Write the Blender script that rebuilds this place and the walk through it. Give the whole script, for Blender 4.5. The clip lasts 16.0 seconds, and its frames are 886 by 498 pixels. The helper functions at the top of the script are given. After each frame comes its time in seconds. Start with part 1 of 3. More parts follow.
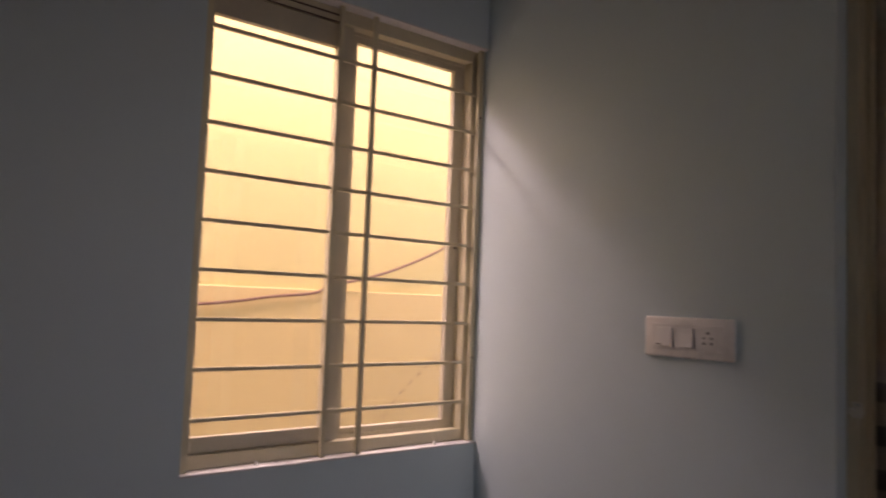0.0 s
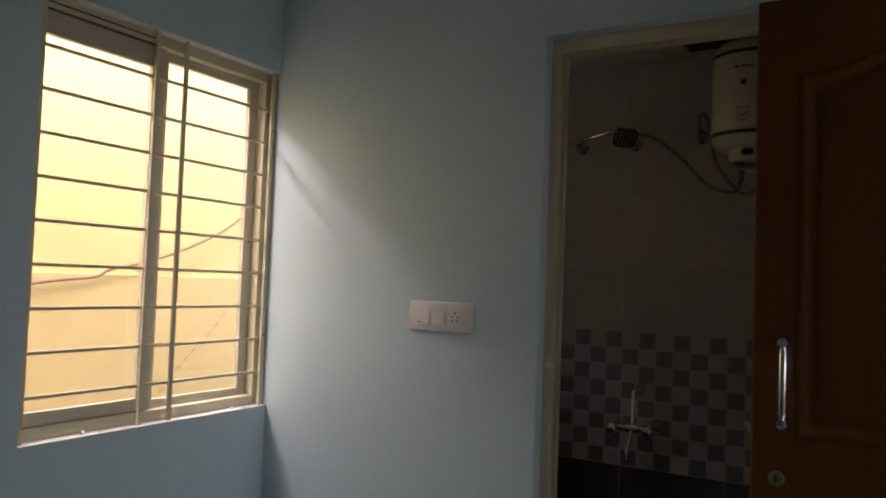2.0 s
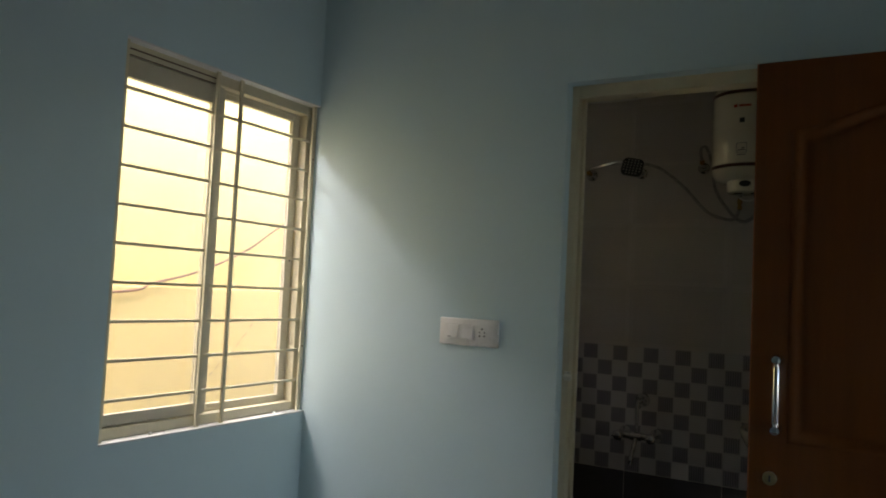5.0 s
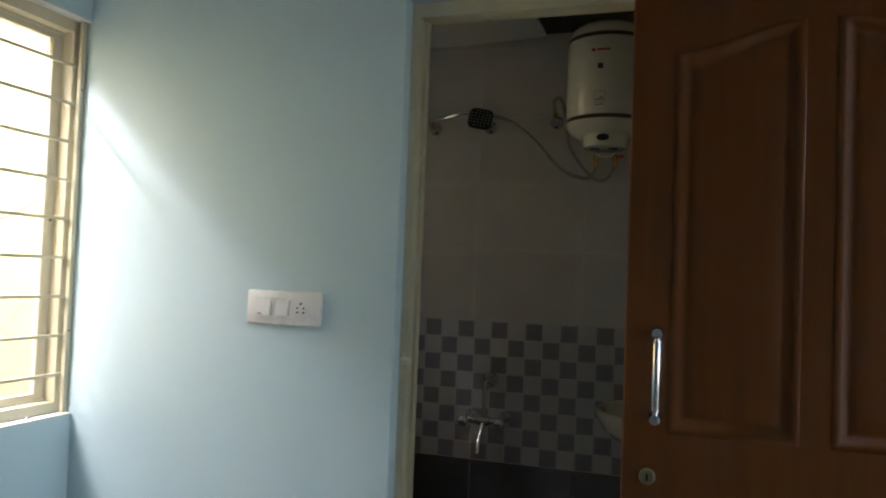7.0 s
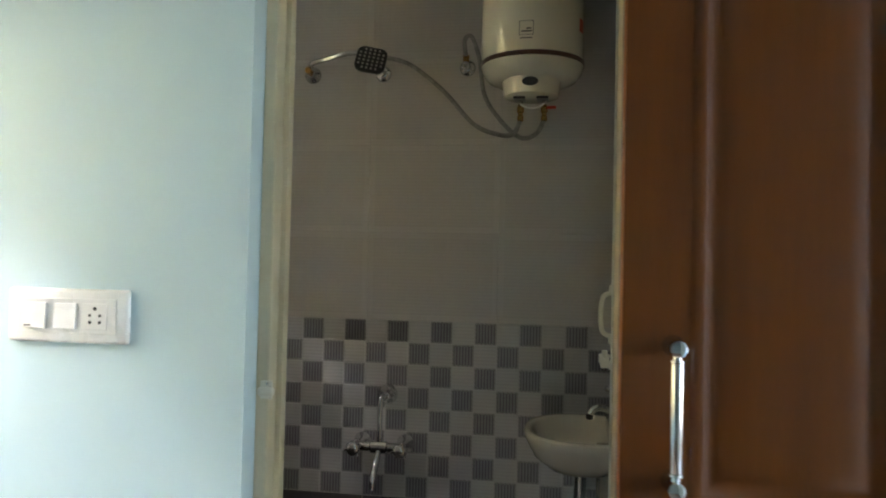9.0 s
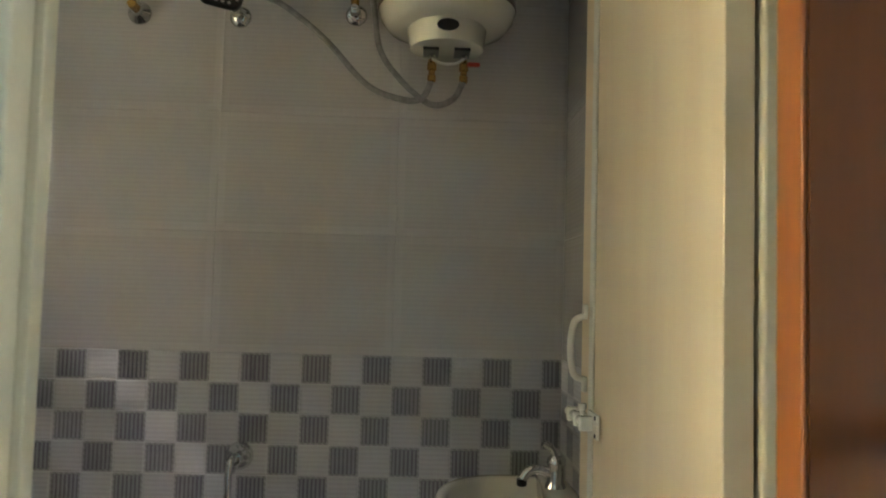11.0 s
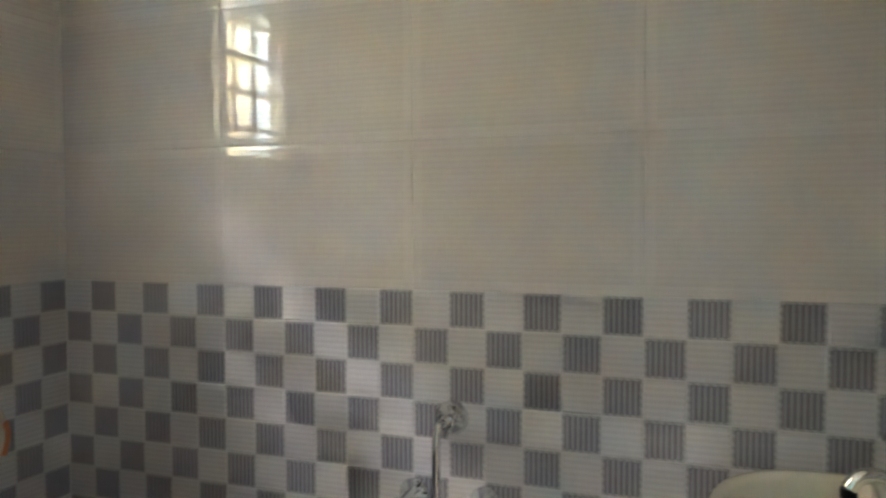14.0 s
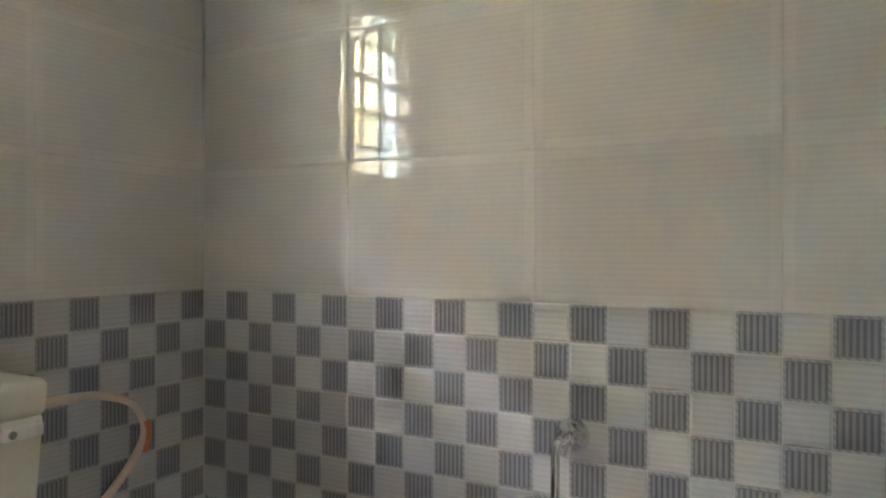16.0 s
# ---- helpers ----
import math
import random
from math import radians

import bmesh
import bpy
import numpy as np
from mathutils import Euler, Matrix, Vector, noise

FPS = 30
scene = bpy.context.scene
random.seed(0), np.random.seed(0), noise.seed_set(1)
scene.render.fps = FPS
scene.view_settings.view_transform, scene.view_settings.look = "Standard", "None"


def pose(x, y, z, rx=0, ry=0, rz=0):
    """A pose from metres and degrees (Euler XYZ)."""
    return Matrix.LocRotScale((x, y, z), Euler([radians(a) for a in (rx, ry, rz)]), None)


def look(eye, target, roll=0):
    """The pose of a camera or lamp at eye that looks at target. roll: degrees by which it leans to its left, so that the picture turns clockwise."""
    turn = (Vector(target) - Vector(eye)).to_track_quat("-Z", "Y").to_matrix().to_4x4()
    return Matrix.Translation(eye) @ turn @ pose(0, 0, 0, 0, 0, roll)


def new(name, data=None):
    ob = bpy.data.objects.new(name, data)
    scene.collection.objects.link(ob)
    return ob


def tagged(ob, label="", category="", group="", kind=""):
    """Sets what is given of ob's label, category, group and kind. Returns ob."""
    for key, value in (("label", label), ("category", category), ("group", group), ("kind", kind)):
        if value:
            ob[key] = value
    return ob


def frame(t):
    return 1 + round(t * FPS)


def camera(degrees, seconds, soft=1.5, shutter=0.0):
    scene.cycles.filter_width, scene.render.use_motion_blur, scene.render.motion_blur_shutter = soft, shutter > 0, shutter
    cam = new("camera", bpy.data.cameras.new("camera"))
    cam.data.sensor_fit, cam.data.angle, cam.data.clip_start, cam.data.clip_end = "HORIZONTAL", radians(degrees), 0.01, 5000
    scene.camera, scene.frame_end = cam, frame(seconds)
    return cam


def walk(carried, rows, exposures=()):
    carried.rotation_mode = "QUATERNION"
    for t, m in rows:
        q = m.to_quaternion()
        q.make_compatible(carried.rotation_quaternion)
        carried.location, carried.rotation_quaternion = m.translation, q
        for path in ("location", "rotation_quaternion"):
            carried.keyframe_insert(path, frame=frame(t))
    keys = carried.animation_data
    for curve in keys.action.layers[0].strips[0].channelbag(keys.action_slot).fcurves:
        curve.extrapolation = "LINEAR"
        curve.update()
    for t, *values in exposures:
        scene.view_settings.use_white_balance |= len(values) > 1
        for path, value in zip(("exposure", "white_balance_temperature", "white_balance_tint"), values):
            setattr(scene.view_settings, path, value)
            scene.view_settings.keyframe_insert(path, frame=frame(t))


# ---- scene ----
cam = camera(61.2, 16.0, soft=1.9, shutter=0.5)
PATH = [
    (0, (0.723, -2.86, 1.346), (-0.821, -1.596, 1.485), 2.2),
    (0.5, (0.765, -2.959, 1.349), (-0.58, -1.484, 1.462), 3.0),
    (1, (0.802, -3.124, 1.357), (-0.321, -1.471, 1.449), 3.2),
    (1.5, (0.863, -3.249, 1.393), (-0.137, -1.518, 1.474), 2.6),
    (2, (0.937, -3.353, 1.393), (-0.076, -1.63, 1.481), 2.1),
    (2.5, (0.98, -3.445, 1.415), (-0.079, -1.75, 1.497), 1.7),
    (3, (0.974, -3.521, 1.421), (-0.079, -1.823, 1.513), 1.9),
    (5.3, (0.961, -3.643, 1.421), (-0.022, -1.905, 1.534), 2.9),
    (5.5, (0.955, -3.605, 1.411), (-0.008, -1.855, 1.518), 2.8),
    (6, (0.946, -3.417, 1.395), (0.077, -1.617, 1.473), 2.2),
    (6.5, (0.908, -3.314, 1.395), (0.155, -1.463, 1.456), 2.2),
    (7, (0.801, -3.163, 1.391), (0.18, -1.264, 1.461), 2.2),
    (7.5, (0.723, -3.049, 1.393), (0.243, -1.108, 1.46), 2.1),
    (8, (0.686, -2.858, 1.382), (0.317, -0.894, 1.442), 1.9),
    (8.5, (0.675, -2.694, 1.385), (0.327, -0.725, 1.431), 1.6),
    (9, (0.595, -2.503, 1.382), (0.273, -0.53, 1.432), 1.3),
    (9.5, (0.503, -2.34, 1.391), (0.315, -0.351, 1.49), 1.2),
    (10, (0.469, -2.171, 1.385), (0.395, -0.175, 1.489), 1.4),
    (12.5, (0.422, -1.581, 1.349), (0.538, 0.412, 1.468), 1.4),
    (13, (0.431, -1.51, 1.392), (0.369, 0.489, 1.374), 1.2),
    (13.5, (0.458, -1.461, 1.372), (0.07, 0.5, 1.322), 0.3),
    (14, (0.481, -1.397, 1.343), (-0.183, 0.488, 1.261), -0.2),
    (14.5, (0.488, -1.367, 1.308), (-0.343, 0.451, 1.238), 0.1),
    (15, (0.484, -1.365, 1.307), (-0.411, 0.422, 1.256), 0.1),
    (15.5, (0.487, -1.371, 1.304), (-0.461, 0.391, 1.298), 0.2),
    (16, (0.485, -1.379, 1.31), (-0.483, 0.371, 1.303), 0.1),
]
EXPOSURES = [(0.0, 1.35, 8300, 44), (1.0, 1.4, 8250, 41), (1.5, 1.7, 7900, 33), (2.0, 1.82, 7500, 25), (3.0, 2.0, 7350, 18), (5.5, 2.12, 6950, 11), (7.0, 3.05, 6600, 11), (8.0, 3.68, 6700, 10),
             (9.0, 4.27, 6650, 9), (9.5, 4.52, 6650, 9), (10.0, 4.52, 6650, 9), (12.5, 5.42, 6550, 15), (13.5, 5.68, 6400, 14), (14.5, 5.8, 6250, 13), (16.0, 5.85, 6250, 13)]
walk(cam, [(t, look(eye, target, roll)) for t, eye, target, roll in PATH], EXPOSURES)

# ---- world and sun ----
world = bpy.data.worlds.new("sky")
scene.world = world
world.use_nodes = True
wn = world.node_tree.nodes
sky = wn.new("ShaderNodeTexSky")
sky.sky_type, sky.sun_disc = "NISHITA", False
sky.sun_elevation, sky.sun_rotation = radians(72), radians(90)
world.node_tree.links.new(sky.outputs[0], wn["Background"].inputs[0])
wn["Background"].inputs[1].default_value = 0.15
sun = new("sun", bpy.data.lights.new("sun", "SUN"))
sun.data.energy, sun.data.angle, sun.data.color = 1.0, radians(14), (1.0, 0.95, 0.87)
sun.matrix_world = look((math.cos(radians(72)) * 20, 0.0, math.sin(radians(72)) * 20), (0, 0, 0))


# the open sky over the side passage, in the plane between roof edge and wall top
passage_light = new("passage_daylight", bpy.data.lights.new("passage_daylight", "AREA"))
passage_light.data.shape, passage_light.data.size, passage_light.data.size_y = "RECTANGLE", 0.7, 6.0
passage_light.data.energy, passage_light.data.color = 52.0, (0.97, 0.94, 0.965)
passage_light.matrix_world = pose(-1.68, -1.6, 2.95, 0, -20, 0)
# the brighter low sky just over the top of the neighbouring wall
gap_light = new("low_sky_daylight", bpy.data.lights.new("low_sky_daylight", "AREA"))
gap_light.data.shape, gap_light.data.size, gap_light.data.size_y = "RECTANGLE", 0.13, 6.0
gap_light.data.energy, gap_light.data.color = 22.0, (0.95, 0.91, 1.0)
gap_light.matrix_world = pose(-2.02, -1.6, 2.84, 0, -66, 0)

# added fill lamp in the unseen hall, lifting the room's ambient light
hall_fill = new("hall_fill_lamp", bpy.data.lights.new("hall_fill_lamp", "AREA"))
hall_fill.data.shape, hall_fill.data.size, hall_fill.data.size_y = "RECTANGLE", 2.1, 1.8
hall_fill.data.energy, hall_fill.data.color = 1.1, (0.86, 0.94, 1.0)
hall_fill.matrix_world = look((3.68, -2.0, 1.45), (0, -2.0, 1.45))


# ---- materials ----
def material(name, color, rough=0.5, metal=0.0, vary=0.08, scale=6.0, bump=0.0, fine=120.0, coat=0.0, stretch=(1, 1, 1), second=None, spec=0.5):
    """A surface with two scales of variation in colour and gloss and a fine relief."""
    m = bpy.data.materials.new(name)
    m.use_nodes = True
    n, l = m.node_tree.nodes, m.node_tree.links
    b = n["Principled BSDF"]
    co = n.new("ShaderNodeTexCoord")
    mp = n.new("ShaderNodeMapping")
    mp.inputs["Scale"].default_value = stretch
    l.new(co.outputs["Object"], mp.inputs[0])
    big, small = n.new("ShaderNodeTexNoise"), n.new("ShaderNodeTexNoise")
    big.inputs["Scale"].default_value, big.inputs["Detail"].default_value = scale, 5
    small.inputs["Scale"].default_value, small.inputs["Detail"].default_value = fine, 3
    l.new(mp.outputs[0], big.inputs["Vector"]), l.new(mp.outputs[0], small.inputs["Vector"])
    mix = n.new("ShaderNodeMath")
    mix.operation = "MULTIPLY_ADD"
    mix.inputs[1].default_value = 0.35
    l.new(small.outputs[0], mix.inputs[0]), l.new(big.outputs[0], mix.inputs[2])
    ramp = n.new("ShaderNodeValToRGB")
    dark = second or tuple(c * (1 - 2 * vary) for c in color)
    ramp.color_ramp.elements[0].position, ramp.color_ramp.elements[1].position = 0.45, 0.9
    ramp.color_ramp.elements[0].color, ramp.color_ramp.elements[1].color = (*dark, 1), (*color, 1)
    l.new(mix.outputs[0], ramp.inputs[0]), l.new(ramp.outputs[0], b.inputs["Base Color"])
    rr = n.new("ShaderNodeMapRange")
    rr.inputs["To Min"].default_value, rr.inputs["To Max"].default_value = max(0.02, rough * 0.8), min(1, rough * 1.2)
    l.new(big.outputs[0], rr.inputs[0]), l.new(rr.outputs[0], b.inputs["Roughness"])
    b.inputs["Metallic"].default_value, b.inputs["Coat Weight"].default_value = metal, coat
    b.inputs["Coat Roughness"].default_value = 0.06
    b.inputs["Specular IOR Level"].default_value = spec
    if bump:
        bp = n.new("ShaderNodeBump")
        bp.inputs["Strength"].default_value, bp.inputs["Distance"].default_value = bump, 0.002
        l.new(small.outputs[0], bp.inputs["Height"]), l.new(bp.outputs[0], b.inputs["Normal"])
    return m


def ridged(name, color, rough, period, axis, depth, coat=0.0, contrast=0.06):
    """Glazed ceramic with parallel fine ridges and a slight difference from tile to tile."""
    m = material(name, color, rough, vary=0.05, scale=3.0, fine=60, coat=coat)
    n, l = m.node_tree.nodes, m.node_tree.links
    b = n["Principled BSDF"]
    co = n.new("ShaderNodeTexCoord")
    w = n.new("ShaderNodeTexWave")
    w.wave_type, w.bands_direction = "BANDS", axis
    w.inputs["Scale"].default_value = 2 * math.pi / 20 / period
    w.inputs["Distortion"].default_value, w.inputs["Detail"].default_value = 0.6, 1
    l.new(co.outputs["Object"], w.inputs["Vector"])
    bp = n.new("ShaderNodeBump")
    bp.inputs["Strength"].default_value, bp.inputs["Distance"].default_value = 1.0, depth
    if depth:
        l.new(w.outputs["Fac"], bp.inputs["Height"]), l.new(bp.outputs[0], b.inputs["Normal"])
    src = b.inputs["Base Color"].links[0].from_socket
    info, rnd = n.new("ShaderNodeObjectInfo"), n.new("ShaderNodeMapRange")
    rnd.inputs["To Min"].default_value, rnd.inputs["To Max"].default_value = 0.95, 1.04
    l.new(info.outputs["Random"], rnd.inputs[0])
    rid = n.new("ShaderNodeMapRange")
    rid.inputs["To Min"].default_value, rid.inputs["To Max"].default_value = 1 - contrast, 1.0
    l.new(w.outputs["Fac"], rid.inputs[0])
    mul = n.new("ShaderNodeMath")
    mul.operation = "MULTIPLY"
    l.new(rnd.outputs[0], mul.inputs[0]), l.new(rid.outputs[0], mul.inputs[1])
    hsv = n.new("ShaderNodeHueSaturation")
    l.new(src, hsv.inputs["Color"]), l.new(mul.outputs[0], hsv.inputs["Value"])
    l.new(hsv.outputs[0], b.inputs["Base Color"])
    return m


BLUE = material("blue_wall_paint", (0.56, 0.70, 0.735), 0.42, vary=0.03, scale=2.5, bump=0.12, fine=220, second=(0.53, 0.675, 0.71))
CEIL = material("white_ceiling_paint", (0.78, 0.79, 0.78), 0.6, vary=0.02, scale=2, bump=0.1)
CREAM = material("cream_enamel", (0.66, 0.60, 0.42), 0.3, vary=0.06, scale=9, bump=0.08, fine=150)
SASH = material("grey_cream_window_sash", (0.60, 0.55, 0.42), 0.35, vary=0.07, scale=8)
SILL = material("white_sill_stone", (0.74, 0.73, 0.72), 0.3, vary=0.06, scale=12)
YELLOW = material("yellow_outside_paint", (0.62, 0.495, 0.23), 0.75, vary=0.05, scale=1.3, bump=0.3, fine=60)
YELLOW_LOW = material("orange_cream_outside_paint", (0.62, 0.455, 0.22), 0.75, vary=0.06, scale=1.6, bump=0.3, fine=60)
CONCRETE = material("passage_concrete", (0.42, 0.40, 0.36), 0.85, vary=0.12, scale=3, bump=0.4, fine=40)
PLASTER = material("outer_plaster", (0.62, 0.56, 0.42), 0.8, vary=0.08, scale=2, bump=0.3)
WOOD = material("polished_brown_wood", (0.112, 0.034, 0.006), 0.25, vary=0.2, scale=4, fine=45, coat=0.22, spec=0.35, stretch=(9, 9, 0.6), second=(0.092, 0.027, 0.005))
WOODEDGE = material("orange_wood_edge", (0.42, 0.13, 0.03), 0.3, vary=0.15, scale=4, fine=40, coat=0.3, stretch=(9, 9, 0.7))
PVC = material("cream_door_board", (0.75, 0.63, 0.42), 0.38, vary=0.05, scale=3.0, fine=20, stretch=(6, 6, 0.5), second=(0.70, 0.56, 0.37))
PVCWHITE = material("ivory_plastic", (0.75, 0.73, 0.62), 0.35, vary=0.04, scale=10)
WHITE = material("white_plastic", (0.80, 0.79, 0.76), 0.28, vary=0.03, scale=14, coat=0.2)
TANKM = material("ivory_tank_plastic", (0.74, 0.70, 0.58), 0.35, vary=0.05, scale=6)
GEYSERM = material("cream_enamelled_steel", (0.80, 0.78, 0.66), 0.2, vary=0.03, scale=4, coat=0.5)
BROWN = material("brown_band", (0.09, 0.035, 0.022), 0.3, vary=0.05)
BLACK = material("black_plastic", (0.015, 0.015, 0.015), 0.3, vary=0.1)
INK = material("black_ink", (0.05, 0.05, 0.05), 0.5)
RED = material("red_plastic", (0.55, 0.05, 0.02), 0.35)
CHROME = material("chrome", (0.75, 0.75, 0.75), 0.08, metal=1.0, vary=0.04, scale=20)
STEEL = material("brushed_steel", (0.72, 0.70, 0.66), 0.22, metal=1.0, vary=0.06, scale=30)
NOZZLE = material("grey_rubber_nozzle", (0.40, 0.39, 0.36), 0.5, vary=0.1, scale=30)
BRASS = material("brass", (0.62, 0.36, 0.11), 0.25, metal=1.0, vary=0.1, scale=30)
BRAID = material("braided_steel_hose", (0.36, 0.35, 0.33), 0.4, metal=0.7, vary=0.2, scale=60, bump=0.8, fine=500)
HOSE = material("ivory_rubber_hose", (0.66, 0.52, 0.40), 0.4, vary=0.08, scale=20)
HOSERED = material("orange_hose_stain", (0.60, 0.20, 0.08), 0.4)
CERAMIC = material("ivory_sanitary_ceramic", (0.78, 0.74, 0.62), 0.1, vary=0.03, scale=5, coat=0.6)
CABLE = material("brown_cable", (0.16, 0.07, 0.05), 0.6, vary=0.1)
GROUT = material("grey_grout", (0.60, 0.58, 0.54), 0.8, vary=0.08, scale=20)
VOID_SHADE = material("void_shade_cement", (0.17, 0.16, 0.145), 0.9, vary=0.15, scale=5, bump=0.5, fine=50)
DULL = material("tarnished_brass_lock", (0.34, 0.27, 0.15), 0.35, metal=1.0, vary=0.1, scale=30)
PANELM = material("false_ceiling_board", (0.62, 0.61, 0.58), 0.55, vary=0.04, scale=5, bump=0.15)
FLOORM = material("brown_beige_floor_tile", (0.29, 0.25, 0.21), 0.2, vary=0.06, scale=4, coat=0.2)
DARKTILE = ridged("dark_grey_tile", (0.10, 0.095, 0.10), 0.16, 0.012, "Z", 0.0003)
TILE = ridged("warm_grey_ribbed_tile", (0.58, 0.55, 0.508), 0.035, 0.0115, "Z", 0.0, contrast=0.055)
TILE_RIM = ridged("paler_glazed_tile_rim", (0.605, 0.575, 0.535), 0.06, 0.0115, "Z", 0.00002, contrast=0.04)
CHECK_L = ridged("light_ribbed_check", (0.55, 0.54, 0.52), 0.38, 0.0115, "Z", 0.0003, contrast=0.10)
CHECK_D = material("dark_slate_check", (0.16, 0.158, 0.17), 0.34, vary=0.12, scale=15)
CHECK_R = material("slate_grey_rib", (0.29, 0.285, 0.295), 0.32, vary=0.08, scale=15)
ROPE = ridged("grey_rope_border", (0.41, 0.40, 0.385), 0.35, 0.007, "DIAGONAL", 0.0004, contrast=0.32)

GLASS = bpy.data.materials.new("window_glass")
GLASS.use_nodes = True
gb = GLASS.node_tree.nodes["Principled BSDF"]
gb.inputs["Transmission Weight"].default_value, gb.inputs["Roughness"].default_value, gb.inputs["IOR"].default_value = 1.0, 0.0, 1.45
FROST = bpy.data.materials.new("frosted_glass")
FROST.use_nodes = True
fb = FROST.node_tree.nodes["Principled BSDF"]
fb.inputs["Transmission Weight"].default_value, fb.inputs["Roughness"].default_value, fb.inputs["IOR"].default_value = 1.0, 0.25, 1.3


# ---- mesh helpers ----
def boxes(*spans, bevel=0.0, segments=2):
    """One bmesh of boxes, each (x0, x1, y0, y1, z0, z1)."""
    bm = bmesh.new()
    for x0, x1, y0, y1, z0, z1 in spans:
        m = Matrix.Translation(((x0 + x1) / 2, (y0 + y1) / 2, (z0 + z1) / 2)) @ Matrix.Diagonal((x1 - x0, y1 - y0, z1 - z0, 1))
        bmesh.ops.create_cube(bm, size=1, matrix=m)
    if bevel:
        bmesh.ops.bevel(bm, geom=list(bm.edges), offset=bevel, segments=segments, profile=0.5, affect="EDGES")
    return bm


def lathe(profile, at=(0, 0, 0), axis="Z", n=40, scale=(1, 1)):
    """A turned body from (radius, height) pairs about an axis through at."""
    bm = bmesh.new()
    rings = []
    for r, h in profile:
        rings.append([bm.verts.new((r * scale[0] * math.cos(2 * math.pi * i / n), r * scale[1] * math.sin(2 * math.pi * i / n), h)) for i in range(n)])
    for a, b in zip(rings, rings[1:]):
        for i in range(n):
            bm.faces.new((a[i], a[(i + 1) % n], b[(i + 1) % n], b[i]))
    bm.faces.new(rings[0][::-1]), bm.faces.new(rings[-1])
    turn = {"Z": Matrix(), "Y": pose(0, 0, 0, 90), "X": pose(0, 0, 0, 0, 90)}[axis]
    bmesh.ops.transform(bm, matrix=Matrix.Translation(at) @ turn, verts=bm.verts)
    bmesh.ops.recalc_face_normals(bm, faces=bm.faces)
    return bm


def smooth_line(points, steps=8):
    """A Catmull-Rom line through points."""
    p = [Vector(q) for q in points]
    p = [2 * p[0] - p[1], *p, 2 * p[-1] - p[-2]]
    out = []
    for a, b, c, d in zip(p, p[1:], p[2:], p[3:]):
        for i in range(steps):
            s = i / steps
            out.append(0.5 * (2 * b + (c - a) * s + (2 * a - 5 * b + 4 * c - d) * s * s + (3 * b - a - 3 * c + d) * s ** 3))
    return out + [p[-2]]


def tube(points, r, n=12, steps=8):
    """A round bar or hose along a smooth line."""
    line = smooth_line(points, steps)
    bm = bmesh.new()
    rings, side = [], None
    for i, p in enumerate(line):
        d = (line[min(i + 1, len(line) - 1)] - line[max(i - 1, 0)]).normalized()
        if side is None:
            side = d.orthogonal().normalized()
        side = (side - d * side.dot(d)).normalized()
        up = d.cross(side)
        rings.append([bm.verts.new(p + r * (math.cos(2 * math.pi * k / n) * side + math.sin(2 * math.pi * k / n) * up)) for k in range(n)])
    for a, b in zip(rings, rings[1:]):
        for k in range(n):
            bm.faces.new((a[k], a[(k + 1) % n], b[(k + 1) % n], b[k]))
    bm.faces.new(rings[0][::-1]), bm.faces.new(rings[-1])
    bmesh.ops.recalc_face_normals(bm, faces=bm.faces)
    return bm


def part(name, bm, mat, parent=None, label="", smooth=False):
    me = bpy.data.meshes.new(name)
    bm.to_mesh(me)
    bm.free()
    me.materials.append(mat)
    if smooth:
        for f in me.polygons:
            f.use_smooth = True
        me.set_sharp_from_angle(angle=radians(50))
    ob = new(name, me)
    ob.parent = parent
    if label:
        tagged(ob, label)
    return ob


def thing(name, label, category, at=(0, 0, 0), group="", kind=""):
    """An Empty at a thing's base; its parts are placed in world metres."""
    ob = new(name)
    ob.empty_display_size = 0.05
    return tagged(ob, label, category, group, kind)


# ---- plan, in metres ----
WX = -1.01           # room face of the window wall
DY, DB = -1.285, -1.17   # room and bathroom faces of the door wall
RX = 1.46            # room's right wall
BY = -4.35           # room's rear wall
CZ = 2.9             # slab
BX0, BX1 = -0.975, 0.80  # bathroom side walls, tile faces
TB = 0.012           # tile bed behind the faces

# ---- structure ----
S = dict(kind="structure")
tagged(part("floor", boxes((WX, RX, BY, DY, -0.1, 0.0)), FLOORM), "beige polished tile floor of the bedroom", "floor", **S)
tagged(part("ceiling", boxes((-1.24, 1.7, -4.6, 0.25, CZ, 3.05)), CEIL), "white painted ceiling slab", "ceiling", **S)
tagged(part("wall_west", boxes(
    (-1.24, WX, -4.6, -2.2, 0, CZ), (-1.24, WX, -2.2, DY, 0, 0.915), (-1.24, WX, -2.2, DY, 2.152, CZ),
    (-1.13, WX, DY, -1.15, 0, CZ), (-1.24, -1.13, -1.2, -1.15, 0, CZ), (-1.24, -1.13, DY, -1.2, 0, 0.915), (-1.24, -1.13, DY, -1.2, 2.152, CZ), (-1.24, WX, -1.15, -1.05, 0, 1.5), (-1.24, WX, -1.15, -1.05, 2.16, CZ), (-1.24, WX, -1.05, -0.4, 0, 1.5), (-1.24, WX, -1.05, -0.4, 2.16, CZ), (-1.24, WX, -0.4, 0.25, 0, CZ)), BLUE),
    "pale blue painted wall with a grilled window", "wall", **S)
DL, DR, DT = 0.056, 0.785, 2.145
tagged(part("wall_door", boxes((WX, DL, DY, DB - TB, 0, CZ), (DR, RX, DY, DB - TB, 0, CZ), (DL, DR, DY, DB - TB, DT, CZ)), BLUE),
       "pale blue painted wall with the bathroom doorway", "wall", **S)
